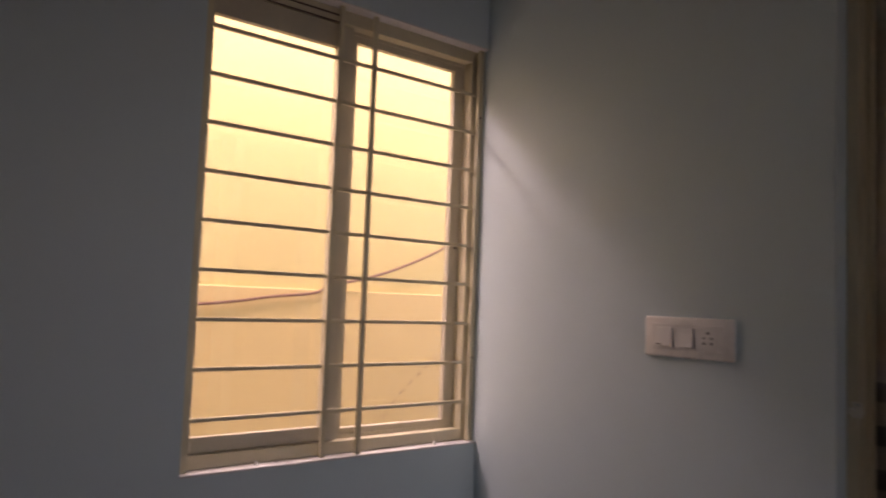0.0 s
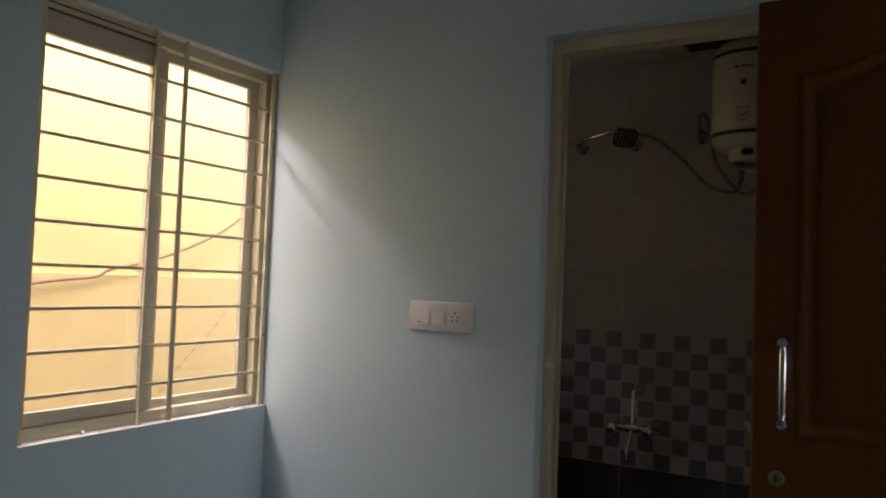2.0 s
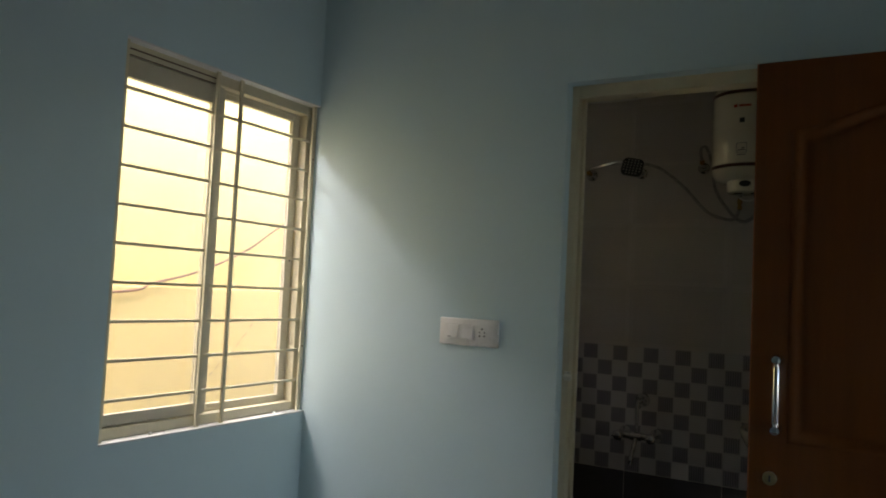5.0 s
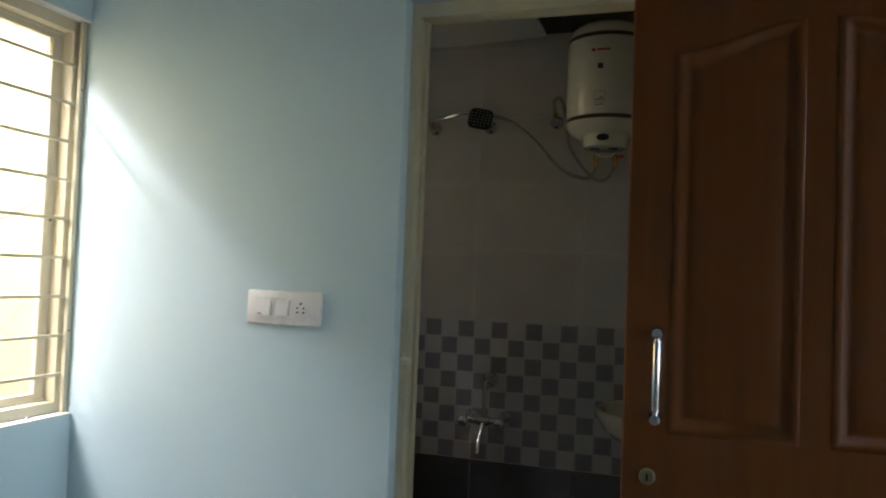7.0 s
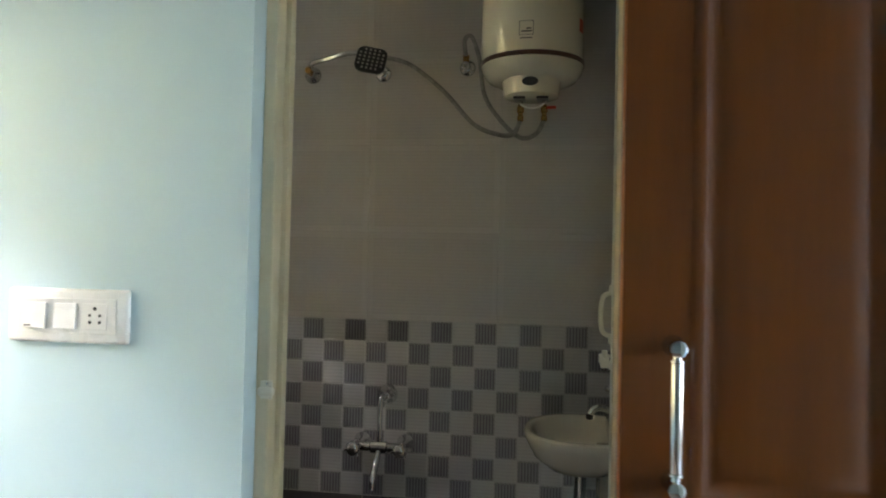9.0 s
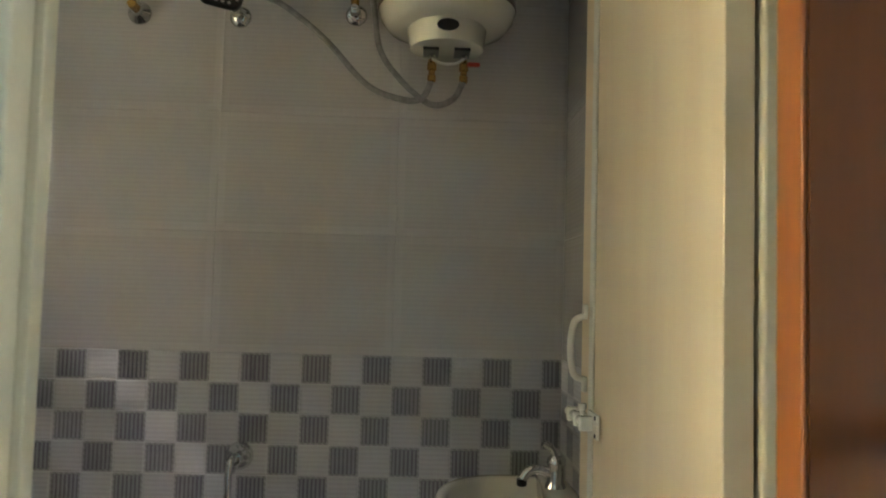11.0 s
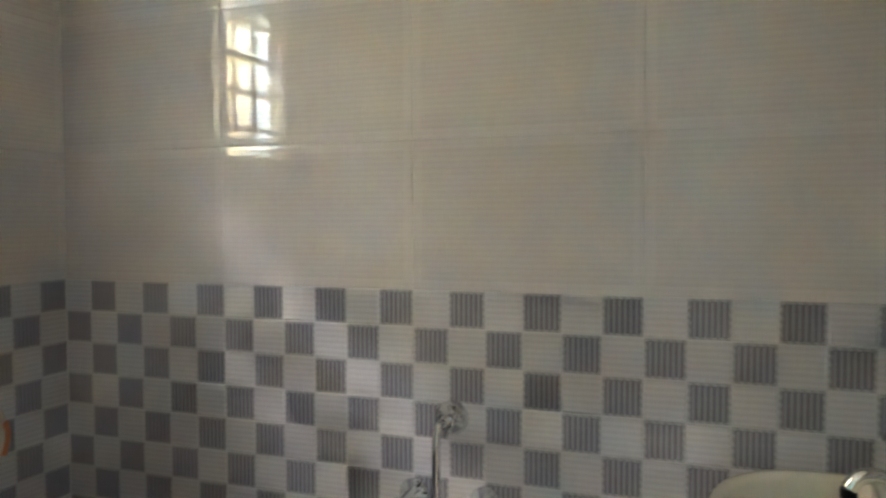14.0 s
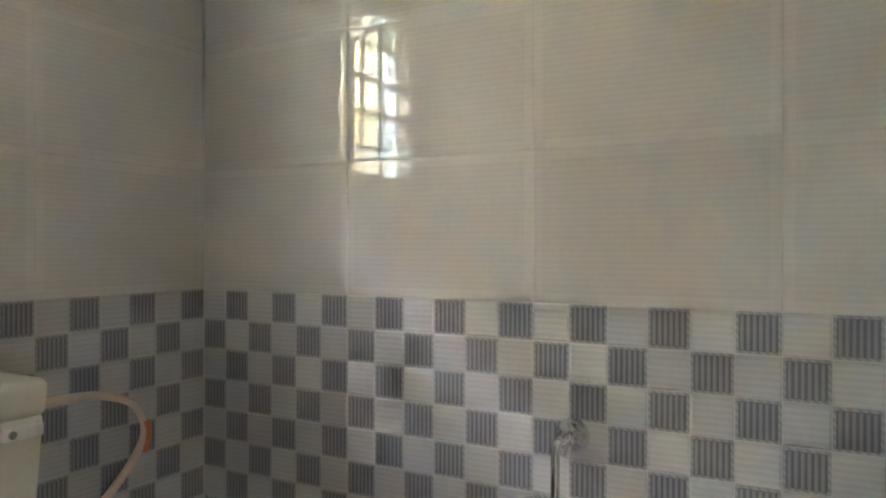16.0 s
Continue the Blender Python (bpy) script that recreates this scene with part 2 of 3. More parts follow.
tagged(part("wall_east", boxes((RX, 1.7, -4.6, -2.23, 0, CZ), (RX, 1.7, -1.44, DY, 0, CZ), (RX, 1.7, -2.23, -1.44, 2.11, CZ)), BLUE), "pale blue painted side wall with the entrance", "wall", **S)
tagged(part("wall_rear", boxes((WX, RX, -4.6, BY, 0, CZ)), BLUE), "pale blue painted rear wall", "wall", **S)
bath_back = tagged(part("wall_bath_back", boxes((WX, BX1 + 0.2, 0.0024, 0.25, 0, CZ)), GROUT), "bathroom wall tiled in grey and checks", "wall", **S)
bath_left = tagged(part("wall_bath_left", boxes((WX, BX0 - 0.0024, DB, -1.05, 0, CZ), (WX, BX0 - 0.0024, -0.6, 0.0024, 0, CZ), (WX, BX0 - 0.0024, -1.05, -0.6, 0, 1.53), (WX, BX0 - 0.0024, -1.05, -0.6, 2.13, CZ)), GROUT), "tiled bathroom side wall with a ventilator", "wall", **S)
bath_right = tagged(part("wall_bath_right", boxes((BX1 + 0.0024, BX1 + 0.2, DB - TB, 0.0024, 0, CZ)), GROUT), "tiled bathroom side wall beside the basin", "wall", **S)
bath_front = tagged(part("wall_bath_front", boxes((BX0, DL, DB - TB, DB - 0.0024, 0, CZ), (DL, BX1, DB - TB, DB - 0.0024, DT, CZ)), GROUT), "tiled inner face of the doorway wall", "wall", **S)
tagged(part("floor_bath", boxes((WX, BX1 + 0.2, DY, TB, -0.12, -0.02)), DARKTILE), "dark tiled bathroom floor", "floor", **S)
HX0, HX1, HY = 0.21, 0.74, -0.375


def ceiling_board():
    """False ceiling sheet with a cut-out and, beside it, a tapering gap along the rear wall."""
    bm = boxes((HX1, BX1, DB, 0, 2.412, 2.43), (HX0, HX1, DB, HY, 2.412, 2.43))
    outline = [(BX0, DB), (HX0, DB), (HX0, -0.075), (-0.16, -0.006), (BX0, 0)]
    low, top = ([bm.verts.new((x, y, z)) for x, y in outline] for z in (2.412, 2.43))
    bm.faces.new(low[::-1]), bm.faces.new(top)
    for i in range(5):
        j = (i + 1) % 5
        bm.faces.new((low[i], low[j], top[j], top[i]))
    return bm


tagged(part("ceiling_bath", ceiling_board(), PANELM), "off-white false ceiling with a cut-out round the heater", "ceiling", **S)
tagged(part("ceiling_trim", boxes((BX0, -0.42, -0.012, -0.001, 2.398, 2.411)), PANELM), "thin edge strip under the false ceiling", "trim", **S)
# thin cement sheets, coloured dark to put the void's shade into the lining
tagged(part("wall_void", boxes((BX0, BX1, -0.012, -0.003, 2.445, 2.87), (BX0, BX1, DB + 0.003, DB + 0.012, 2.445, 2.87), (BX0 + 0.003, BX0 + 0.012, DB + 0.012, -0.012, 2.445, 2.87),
       (BX1 - 0.012, BX1 - 0.003, DB + 0.012, -0.012, 2.445, 2.87), (BX0, BX1, DB, -0.003, 2.87, 2.895)), VOID_SHADE), "cement above the false ceiling, darkened to give the void's shade", "wall", **S)

# the unseen hall beyond the entrance; its large opening is added for fill light
tagged(part("floor_hall", boxes((RX, 3.9, -4.6, 0.25, -0.1, 0.0)), FLOORM), "beige polished tile floor of the hall", "floor", **S)
tagged(part("wall_hall", boxes((3.7, 3.9, -4.6, -3.1, 0, CZ), (3.7, 3.9, -0.9, 0.25, 0, CZ), (3.7, 3.9, -3.1, -0.9, 0, 0.5), (3.7, 3.9, -3.1, -0.9, 2.4, CZ),
       (1.7, 3.7, -4.6, -4.4, 0, CZ), (1.7, 3.7, 0.05, 0.25, 0, CZ)), CEIL), "unseen white hall walls, wide opening added for fill light", "wall", **S)
tagged(part("ceiling_hall", boxes((1.7, 3.9, -4.6, 0.25, CZ, 3.05)), CEIL), "white painted hall ceiling", "ceiling", **S)

# outside the window
tagged(part("ground", boxes((-300, 300, -300, 300, -0.4, -0.15)), CONCRETE), "grey concrete ground of the side passage", "ground", **S)
outer = tagged(part("outer_wall", boxes((-2.4, -2.12, -9, 7, -0.15, 2.7)), YELLOW), "yellow painted neighbouring wall across the passage", "wall", **S)
part("wall_band", boxes((-2.12, -2.095, -9, 7, -0.15, 1.375), bevel=0.004), YELLOW_LOW, outer, "slightly projecting orange-cream plinth")
tagged(part("roof_edge", boxes((-1.3, 3.95, -4.7, 0.35, 3.054, 3.15)), PLASTER), "plastered roof slab edge", "roof", **S)

# ---- window ----
win = tagged(thing("window_1", "sliding window with cream frame, glass and painted grille", "window"), **S)
WY0, WY1, WZ0, WZ1 = -2.2, DY, 0.915, 2.152
part("window_sill", boxes((-1.24, -1.006, WY0 + 0.001, WY1 - 0.001, WZ0, WZ0 + 0.006), bevel=0.002), SILL, win, "white stone sill")
fx0, fx1 = -1.135, -1.05
# soffit strip in white, its colour standing for light from below
part("lit_soffit_strip", boxes((-1.05, -1.0075, WY0 + 0.001, WY1 - 0.001, WZ1 - 0.005, WZ1 - 0.0006)), SILL, win, "window head soffit, whitened for the light it catches")
part("window_frame", boxes((fx0, fx1, WY0, WY0 + 0.02, WZ0 + 0.006, WZ1), (fx0, fx1, WY1 - 0.03, WY1, WZ0 + 0.006, WZ1),
     (fx0, fx1, WY0 + 0.02, WY1 - 0.03, WZ0 + 0.006, WZ0 + 0.04), (fx0, fx1, WY0 + 0.02, WY1 - 0.03, WZ1 - 0.042, WZ1), bevel=0.002), CREAM, win, "cream painted window frame")
part("track", boxes((-1.087, -1.084, WY0 + 0.02, WY1 - 0.03, WZ0 + 0.04, WZ0 + 0.05), (-1.087, -1.084, WY0 + 0.02, WY1 - 0.03, WZ1 - 0.052, WZ1 - 0.042)), SASH, win)


def sash(y0, y1, x, left, right, low, high):
    z0, z1 = WZ0 + 0.042, WZ1 - 0.044
    s = part("sash", boxes((x, x + 0.022, y0, y0 + left, z0, z1), (x, x + 0.022, y1 - right, y1, z0, z1),
             (x, x + 0.022, y0 + left, y1 - right, z0, low), (x, x + 0.022, y0 + left, y1 - right, high, z1), bevel=0.002), SASH, win, "grey-cream sliding sash")
    p = part("pane", boxes((x + 0.009, x + 0.013, y0 + left, y1 - right, low, high)), GLASS, s, "clear glass pane")
    p.visible_shadow = False


part("head_slot", boxes((fx1 - 0.0005, fx1 + 0.0008, WY0 + 0.02, -1.80, WZ1 - 0.026, WZ1 - 0.021), (fx1 - 0.0005, fx1 + 0.0008, WY0 + 0.02, -1.80, WZ1 - 0.045, WZ1 - 0.0415)), BROWN, win, "dark slots in the window head")
sash(WY0 + 0.021, -1.755, -1.082, 0.018, 0.05, 0.996, 2.042)
sash(-1.768, WY1 - 0.031, -1.110, 0.045, 0.04, 0.982, 2.08)
for y in (-2.0, -1.43):
    part("screw_cap", lathe([(0.007, 0), (0.006, 0.006), (0.003, 0.009)], (-1.03, y, WZ0 + 0.006), n=12), WHITE, win, "white screw cap", True)
part("lock_hole", lathe([(0.005, 0), (0.004, 0.002)], (-1.088, -1.33, 1.516), "X", 12), BLACK, win, "dark round sash lock hole")
grille = thing("window_grille", "cream painted steel window grille of horizontal bars", "grille")
gx = -1.03
for y, w in ((WY0 + 0.011, 0.02), (-1.815, 0.014), (-1.703, 0.014), (WY1 - 0.012, 0.02)):
    part("upright", boxes((gx - 0.004, gx + 0.006, y - w / 2, y + w / 2, WZ0 + 0.006, WZ1), bevel=0.0015), CREAM, grille)
for z in (1.175, 1.93):
    part("screw", lathe([(0.004, 0), (0.003, 0.0015)], (gx + 0.006, WY1 - 0.012, z), "X", 10), BROWN, grille, "dark fixing screw")
for i in range(9):
    z = 1.04 + i * 0.1203
    b = part("bar", boxes((gx - 0.014, gx - 0.0045, WY0 + 0.001, WY1 - 0.002, z - 0.005, z + 0.005), bevel=0.0012), CREAM, grille)

for i in range(9):
    f = i / 9
    y, z = -0.86 + 0.42 * f, 0.82 + 0.40 * f + 0.012 * math.sin(7 * f)
    bm = boxes((-0.0006, 0.0006, -0.018, 0.018, -0.0022, 0.0022))
    bmesh.ops.transform(bm, matrix=pose(-2.0948, y, z, 42 + 10 * math.sin(i * 2.3)), verts=bm.verts)
    part("crack", bm, CABLE, outer, "thin broken crack line")
cable = tagged(part("cable", tube([(-2.08, -2.6, 1.24), (-2.08, -1.757, 1.30), (-2.08, -1.459, 1.338), (-2.08, -1.26, 1.36), (-2.08, -1.19, 1.392), (-2.08, -0.98, 1.44), (-2.08, -0.77, 1.51), (-2.08, -0.545, 1.61), (-2.08, -0.356, 1.728), (-2.08, 0.1, 2.0), (-2.1, 0.9, 2.4)], 0.006, 8), CABLE, smooth=True),
               "brown cable strung along the yellow wall", "cable")

# ---- bathroom ventilator ----
vent = tagged(thing("window_2", "bathroom ventilator window with bars and frosted glass", "window"), **S)
vy0, vy1, vz0, vz1 = -1.05, -0.6, 1.53, 2.13
part("window_frame", boxes((-1.03, -0.978, vy0, vy0 + 0.03, vz0, vz1), (-1.03, -0.978, vy1 - 0.03, vy1, vz0, vz1),
     (-1.03, -0.978, vy0 + 0.03, vy1 - 0.03, vz0, vz0 + 0.03), (-1.03, -0.978, vy0 + 0.03, vy1 - 0.03, vz1 - 0.03, vz1), bevel=0.002), PVCWHITE, vent)
for i in range(3):
    y = vy0 + 0.45 * (i + 1) / 4
    part("upright", boxes((-0.992, -0.982, y - 0.006, y + 0.006, vz0 + 0.03, vz1 - 0.03)), BROWN, vent)
for i in range(4):
    z = vz0 + 0.6 * (i + 1) / 5
    part("bar", boxes((-1.002, -0.993, vy0 + 0.03, vy1 - 0.03, z - 0.008, z + 0.008)), BROWN, vent)
for i in range(6):
    bm = boxes((-0.002, 0.002, vy0 + 0.032, vy1 - 0.032, -0.05, 0.05))
    bmesh.ops.transform(bm, matrix=pose(-1.055, 0, vz0 + 0.075 + i * 0.09, 0, 38, 0), verts=bm.verts)
    lo = part("louvre", bm, FROST, vent, "frosted glass louvre")
    lo.visible_shadow = i % 2 == 0

# ---- bathroom door frame and doors ----
df = tagged(thing("door_frame", "cream painted bathroom door frame", "door frame"), **S)
fy0, fy1 = -1.235, DB + 0.004
part("jamb", boxes((DL, DL + 0.024, fy0, fy1, -0.02, DT), bevel=0.003), CREAM, df)
part("jamb", boxes((DR - 0.045, DR, fy0, fy1, -0.02, DT), bevel=0.003), CREAM, df)
part("head", boxes((DL + 0.024, DR - 0.045, fy0, fy1, DT - 0.042, DT), bevel=0.003), CREAM, df)
part("stop", boxes((DL + 0.024, DL + 0.035, fy0 + 0.035, fy1 - 0.01, 0, DT - 0.0421), bevel=0.002), CREAM, df)
catch = part("door_catch", boxes((0.066, 0.088, fy0 - 0.004, fy0, 1.143, 1.175), bevel=0.001), PVCWHITE, df, "white plastic latch keeper")
part("barrel", lathe([(0.006, -0.014), (0.0078, -0.012), (0.0078, 0.012), (0.006, 0.014)], (0.080, fy0 - 0.011, 1.157), "X", 16), PVCWHITE, catch, smooth=True)
part("screw", lathe([(0.003, 0), (0.002, 0.002)], (0.079, fy0 - 0.004, 1.170), "Y", 8), STEEL, catch)

pvc = tagged(thing("door_1", "cream bathroom door standing open inwards", "door"), **S)
px0, px1, py0, py1 = 0.707, 0.735, -1.228, -0.655
part("leaf", boxes((px0, px1, py0, py1, 0.01, 2.09), bevel=0.001, segments=1), PVC, pvc, "cream wood-grained door board")
part("edge_strip", boxes((px0 - 0.004, px0 - 0.0002, py1 - 0.094, py1 - 0.068, 0.01, 2.09), bevel=0.002), PVCWHITE, pvc, "white plastic beading near the edge")
hy, hz0, hz1 = py1 - 0.042, 1.224, 1.338
ph = part("door_handle", tube([(px0 - 0.002, hy, hz1 - 0.006), (px0 - 0.020, hy, hz1 - 0.014), (px0 - 0.026, hy, hz1 - 0.038), (px0 - 0.027, hy, (hz0 + hz1) / 2),
                               (px0 - 0.026, hy, hz0 + 0.038), (px0 - 0.020, hy, hz0 + 0.014), (px0 - 0.002, hy, hz0 + 0.006)], 0.0055, 12), PVCWHITE, pvc, "ivory plastic bow handle", True)
for z in (hz0, hz1):
    foot = part("foot", boxes((px0 - 0.008, px0 - 0.0005, hy - 0.008, hy + 0.008, z - 0.012, z + 0.012), bevel=0.002), PVCWHITE, ph)
lz = 1.176
lt = part("latch", boxes((px0 - 0.009, px0 - 0.0045, py1 - 0.148, py1 - 0.088, lz - 0.020, lz + 0.016), bevel=0.0015), PVCWHITE, pvc, "ivory plastic sliding latch")
part("bolt", lathe([(0.005, -0.075), (0.0075, -0.072), (0.0075, 0.046), (0.005, 0.051)], (px0 - 0.019, py1 - 0.072, lz), "Y", 14), PVCWHITE, lt, smooth=True)
for y in (-0.120, -0.078, -0.030):
    part("guide", boxes((px0 - 0.029, px0 - 0.004 if y > -0.07 else px0 - 0.0085, py1 + y - 0.007, py1 + y + 0.007, lz - 0.011, lz + 0.011), bevel=0.003), PVCWHITE, lt)
part("knob", lathe([(0.004, 0.0), (0.004, 0.012), (0.0065, 0.014), (0.0065, 0.022)], (px0 - 0.019, py1 - 0.098, lz + 0.004), "Z", 12), PVCWHITE, lt, smooth=True)
for z in (-0.015, 0.011):
    part("screw", lathe([(0.0035, 0), (0.003, 0.0012)], (px0 - 0.0103, py1 - 0.14, lz + z), "X", 10), INK, lt)

# brown room door, open, parallel to the doorway wall
rd = tagged(thing("door_2", "polished brown panelled wooden door standing open", "door"), **S)
lx0, lx1, ly0, ly1, lz1 = 0.675, 1.445, -1.435, -1.40, 2.097


def panelled_leaf():
    """The leaf's rails, stiles and arched panel openings, as a grid of columns cut at each height."""
    bm = boxes((lx0, lx1, ly0 + 0.010, ly1, 0.01, lz1))
    for x0, x1 in ((lx0, 0.772), (1.026, 1.096), (1.35, lx1)):
        bmesh.ops.create_cube(bm, size=1, matrix=Matrix.Translation(((x0 + x1) / 2, ly0 + 0.0052, (0.01 + lz1) / 2)) @ Matrix.Diagonal((x1 - x0, 0.0104, lz1 - 0.01, 1)))
    for x0, x1, up in ((0.772, 1.026, 1), (1.096, 1.35, -1)):
        for z0, z1 in ((0.01, 0.18), (0.90, 1.068)):
            bmesh.ops.create_cube(bm, size=1, matrix=Matrix.Translation(((x0 + x1) / 2, ly0 + 0.0052, (z0 + z1) / 2)) @ Matrix.Diagonal((x1 - x0, 0.0104, z1 - z0, 1)))
        n = 14
        low = []
        for i in range(n + 1):
            s = i / n if up > 0 else 1 - i / n
            low.append((x0 + (x1 - x0) * i / n, 1.902 + 0.06 * (3 * s * s - 2 * s ** 3)))
        front = [bm.verts.new((x, ly0, z)) for x, z in low] + [bm.verts.new((x1, ly0, lz1)), bm.verts.new((x0, ly0, lz1))]
        back = [bm.verts.new((v.co.x, ly0 + 0.0104, v.co.z)) for v in front]
        bm.faces.new(front)
        for i in range(len(front)):
            j = (i + 1) % len(front)
            bm.faces.new((front[i], back[i], back[j], front[j]))
    bmesh.ops.recalc_face_normals(bm, faces=bm.faces)
    return bm


leaf = part("leaf", panelled_leaf(), WOOD, rd)
part("edge_lipping", boxes((lx0 - 0.0035, lx0, ly0 + 0.002, ly1, 0.01, lz1), bevel=0.001, segments=1), WOODEDGE, rd, "orange-brown door edge")


def panel(x0, x1, z0, top, up):
    """A raised panel: moulding round the opening, a sunk groove and a fielded middle, following the arched top."""
    n, bm = 14, bmesh.new()
    rings = []
    for inset, depth in ((-0.006, 0.0004), (-0.002, -0.0025), (0.003, -0.0035), (0.008, -0.0025), (0.014, 0.002), (0.021, 0.0062), (0.027, 0.0075), (0.032, 0.0068), (0.036, 0.0048), (0.046, 0.002), (0.058, 0.0005), (0.066, 0.0002)):
        ring = [(x1 - inset, z0 + inset), (x0 + inset, z0 + inset)][::-1]
        pts = []
        for i in range(n + 1):
            f = i / n
            s = f if up > 0 else 1 - f
            pts.append((x0 + inset + (x1 - x0 - 2 * inset) * f, top + (0.06 * (3 * s * s - 2 * s ** 3) if up else 0) - inset))
        ring = [(x0 + inset, z0 + inset), (x1 - inset, z0 + inset)] + pts[::-1]
        rings.append([bm.verts.new((x, ly0 + depth, z)) for x, z in ring])
    for a, b in zip(rings, rings[1:]):
        for i in range(len(a)):
            j = (i + 1) % len(a)
            bm.faces.new((a[i], a[j], b[j], b[i]))
    bm.faces.new(rings[-1])
    bmesh.ops.recalc_face_normals(bm, faces=bm.faces)
    return bm


for x0, x1, up in ((0.772, 1.026, 1), (1.096, 1.35, -1)):
    part("panel", panel(x0, x1, 1.068, 1.902, up), WOOD, rd, "raised arched panel", True)
    part("panel", panel(x0, x1, 0.18, 0.90, 0), WOOD, rd, "raised rectangular panel", True)
hx = 0.743
hd = part("door_handle", lathe([(0.0065, 1.118), (0.0085, 1.121), (0.0085, 1.262), (0.0065, 1.265)], (hx, ly0 - 0.045, 0), n=20), STEEL, rd, "satin steel pull handle", True)
for z in (1.100, 1.283):
    part("post", lathe([(0.013, -0.003), (0.0145, 0.0), (0.0145, 0.003), (0.0085, 0.010), (0.0085, 0.028), (0.0100, 0.034), (0.0108, 0.046), (0.0108, 0.057), (0.008, 0.0585)], (hx, ly0 - 0.002, z), "Y", 24), CHROME, hd, "chrome handle post", True)
for z0, z1 in ((1.108, 1.12), (1.263, 1.276)):
    part("collar", lathe([(0.0085, z0 + 0.001 if z0 > 1.2 else z1 - 0.004), (0.0098, z0 + 0.002 if z0 > 1.2 else z1 - 0.003), (0.0098, z0 + 0.004 if z0 > 1.2 else z1 - 0.001)], (hx, ly0 - 0.045, 0), n=16), STEEL, hd, smooth=True)
    part("neck", lathe([(0.006, z0), (0.006, z1)], (hx, ly0 - 0.045, 0), n=12), CHROME, hd, smooth=True)
lk = part("lock", lathe([(0.018, 0), (0.018, 0.003), (0.015, 0.005), (0.009, 0.005)], (0.728, ly0, 0.966), "Y", 28), DULL, rd, "tarnished lock escutcheon", True)
part("keyhole", boxes((0.7255, 0.7305, ly0 - 0.0065, ly0 - 0.0045, 0.957, 0.974)), BLACK, lk)

# ---- switch plate ----
sw = thing("switch_plate", "white modular switch plate with two switches and a socket", "switch")
sx0, sx1, sz0, sz1 = -0.391, -0.156, 1.234, 1.330
part("plate", boxes((sx0, sx1, DY - 0.012, DY, sz0, sz1), bevel=0.006, segments=3), WHITE, sw, smooth=True)
part("inner_frame", boxes((sx0 + 0.022, sx1 - 0.022, DY - 0.0135, DY - 0.0121, sz0 + 0.017, sz1 - 0.017), bevel=0.0006, segments=1), WHITE, sw)
for i in range(2):
    x = sx0 + 0.036 + i * 0.059
    bm = boxes((x, x + 0.043, DY - 0.021, DY - 0.0138, sz0 + 0.025, sz1 - 0.025), bevel=0.0015)
    for v in bm.verts:
        if v.co.y < DY - 0.016:
            v.co.y += 0.005 * (v.co.z - sz0 - 0.025) / 0.046
    r = part("rocker", bm, WHITE, sw, "white rocker switch")
    if i == 0:
        part("marker", boxes((x + 0.004, x + 0.016, DY - 0.0216, DY - 0.0209, sz0 + 0.029, sz0 + 0.0315)), INK, r)
cx, cz = sx1 - 0.062, (sz0 + sz1) / 2
so = part("socket", boxes((cx - 0.023, cx + 0.023, DY - 0.0155, DY - 0.0138, cz - 0.023, cz + 0.023), bevel=0.0006, segments=1), WHITE, sw, "white five-pin socket")
for dx, dz, r in ((0, 0.014, 0.0036), (-0.0095, 0.002, 0.0028), (0.0095, 0.002, 0.0028), (-0.0095, -0.010, 0.0032), (0.0095, -0.010, 0.0032)):
    part("pin_hole", lathe([(r, 0), (r * 0.9, 0.0006)], (cx + dx, DY - 0.0155, cz + dz), "Y", 12), BLACK, so)

# ---- water heater ----
gy = thing("water_heater", "cream storage water heater with brown bands, hung on the tiles", "water heater")
gc = (0.484, -0.185, 0)
part("body", lathe([(0.150, 1.99), (0.157, 2.0), (0.157, 2.335), (0.152, 2.345)], gc, n=56), GEYSERM, gy, smooth=True)
part("bottom_cap", lathe([(0.06, 1.948), (0.105, 1.951), (0.135, 1.963), (0.152, 1.985), (0.156, 2.002)], gc, n=56), GEYSERM, gy, smooth=True)
part("top_cap", lathe([(0.156, 2.332), (0.15, 2.36), (0.12, 2.385), (0.06, 2.395)], gc, n=56), GEYSERM, gy, smooth=True)
for z in (2.005, 2.318):
    part("band", lathe([(0.157, z), (0.1595, z + 0.002), (0.1595, z + 0.013), (0.157, z + 0.015)], gc, n=56), BROWN, gy, "brown trim band", True)
hs = part("housing", lathe([(0.078, 1.905), (0.083, 1.908), (0.090, 1.955)], (gc[0], gc[1] - 0.03, 0), n=40), GEYSERM, gy, "cream thermostat housing", True)
dial = part("dial", lathe([(0.024, 0), (0.024, 0.004), (0.018, 0.006)], (0.484, -0.3005, 1.937), "Y", 28, (1, 0.55)), BLACK, hs, "black oval indicator", True)
for x in (-0.035, 0.035):
    part("port_cover", boxes((gc[0] + x - 0.018, gc[0] + x + 0.018, -0.25, -0.19, 1.898, 1.905), bevel=0.002), BLACK, hs)
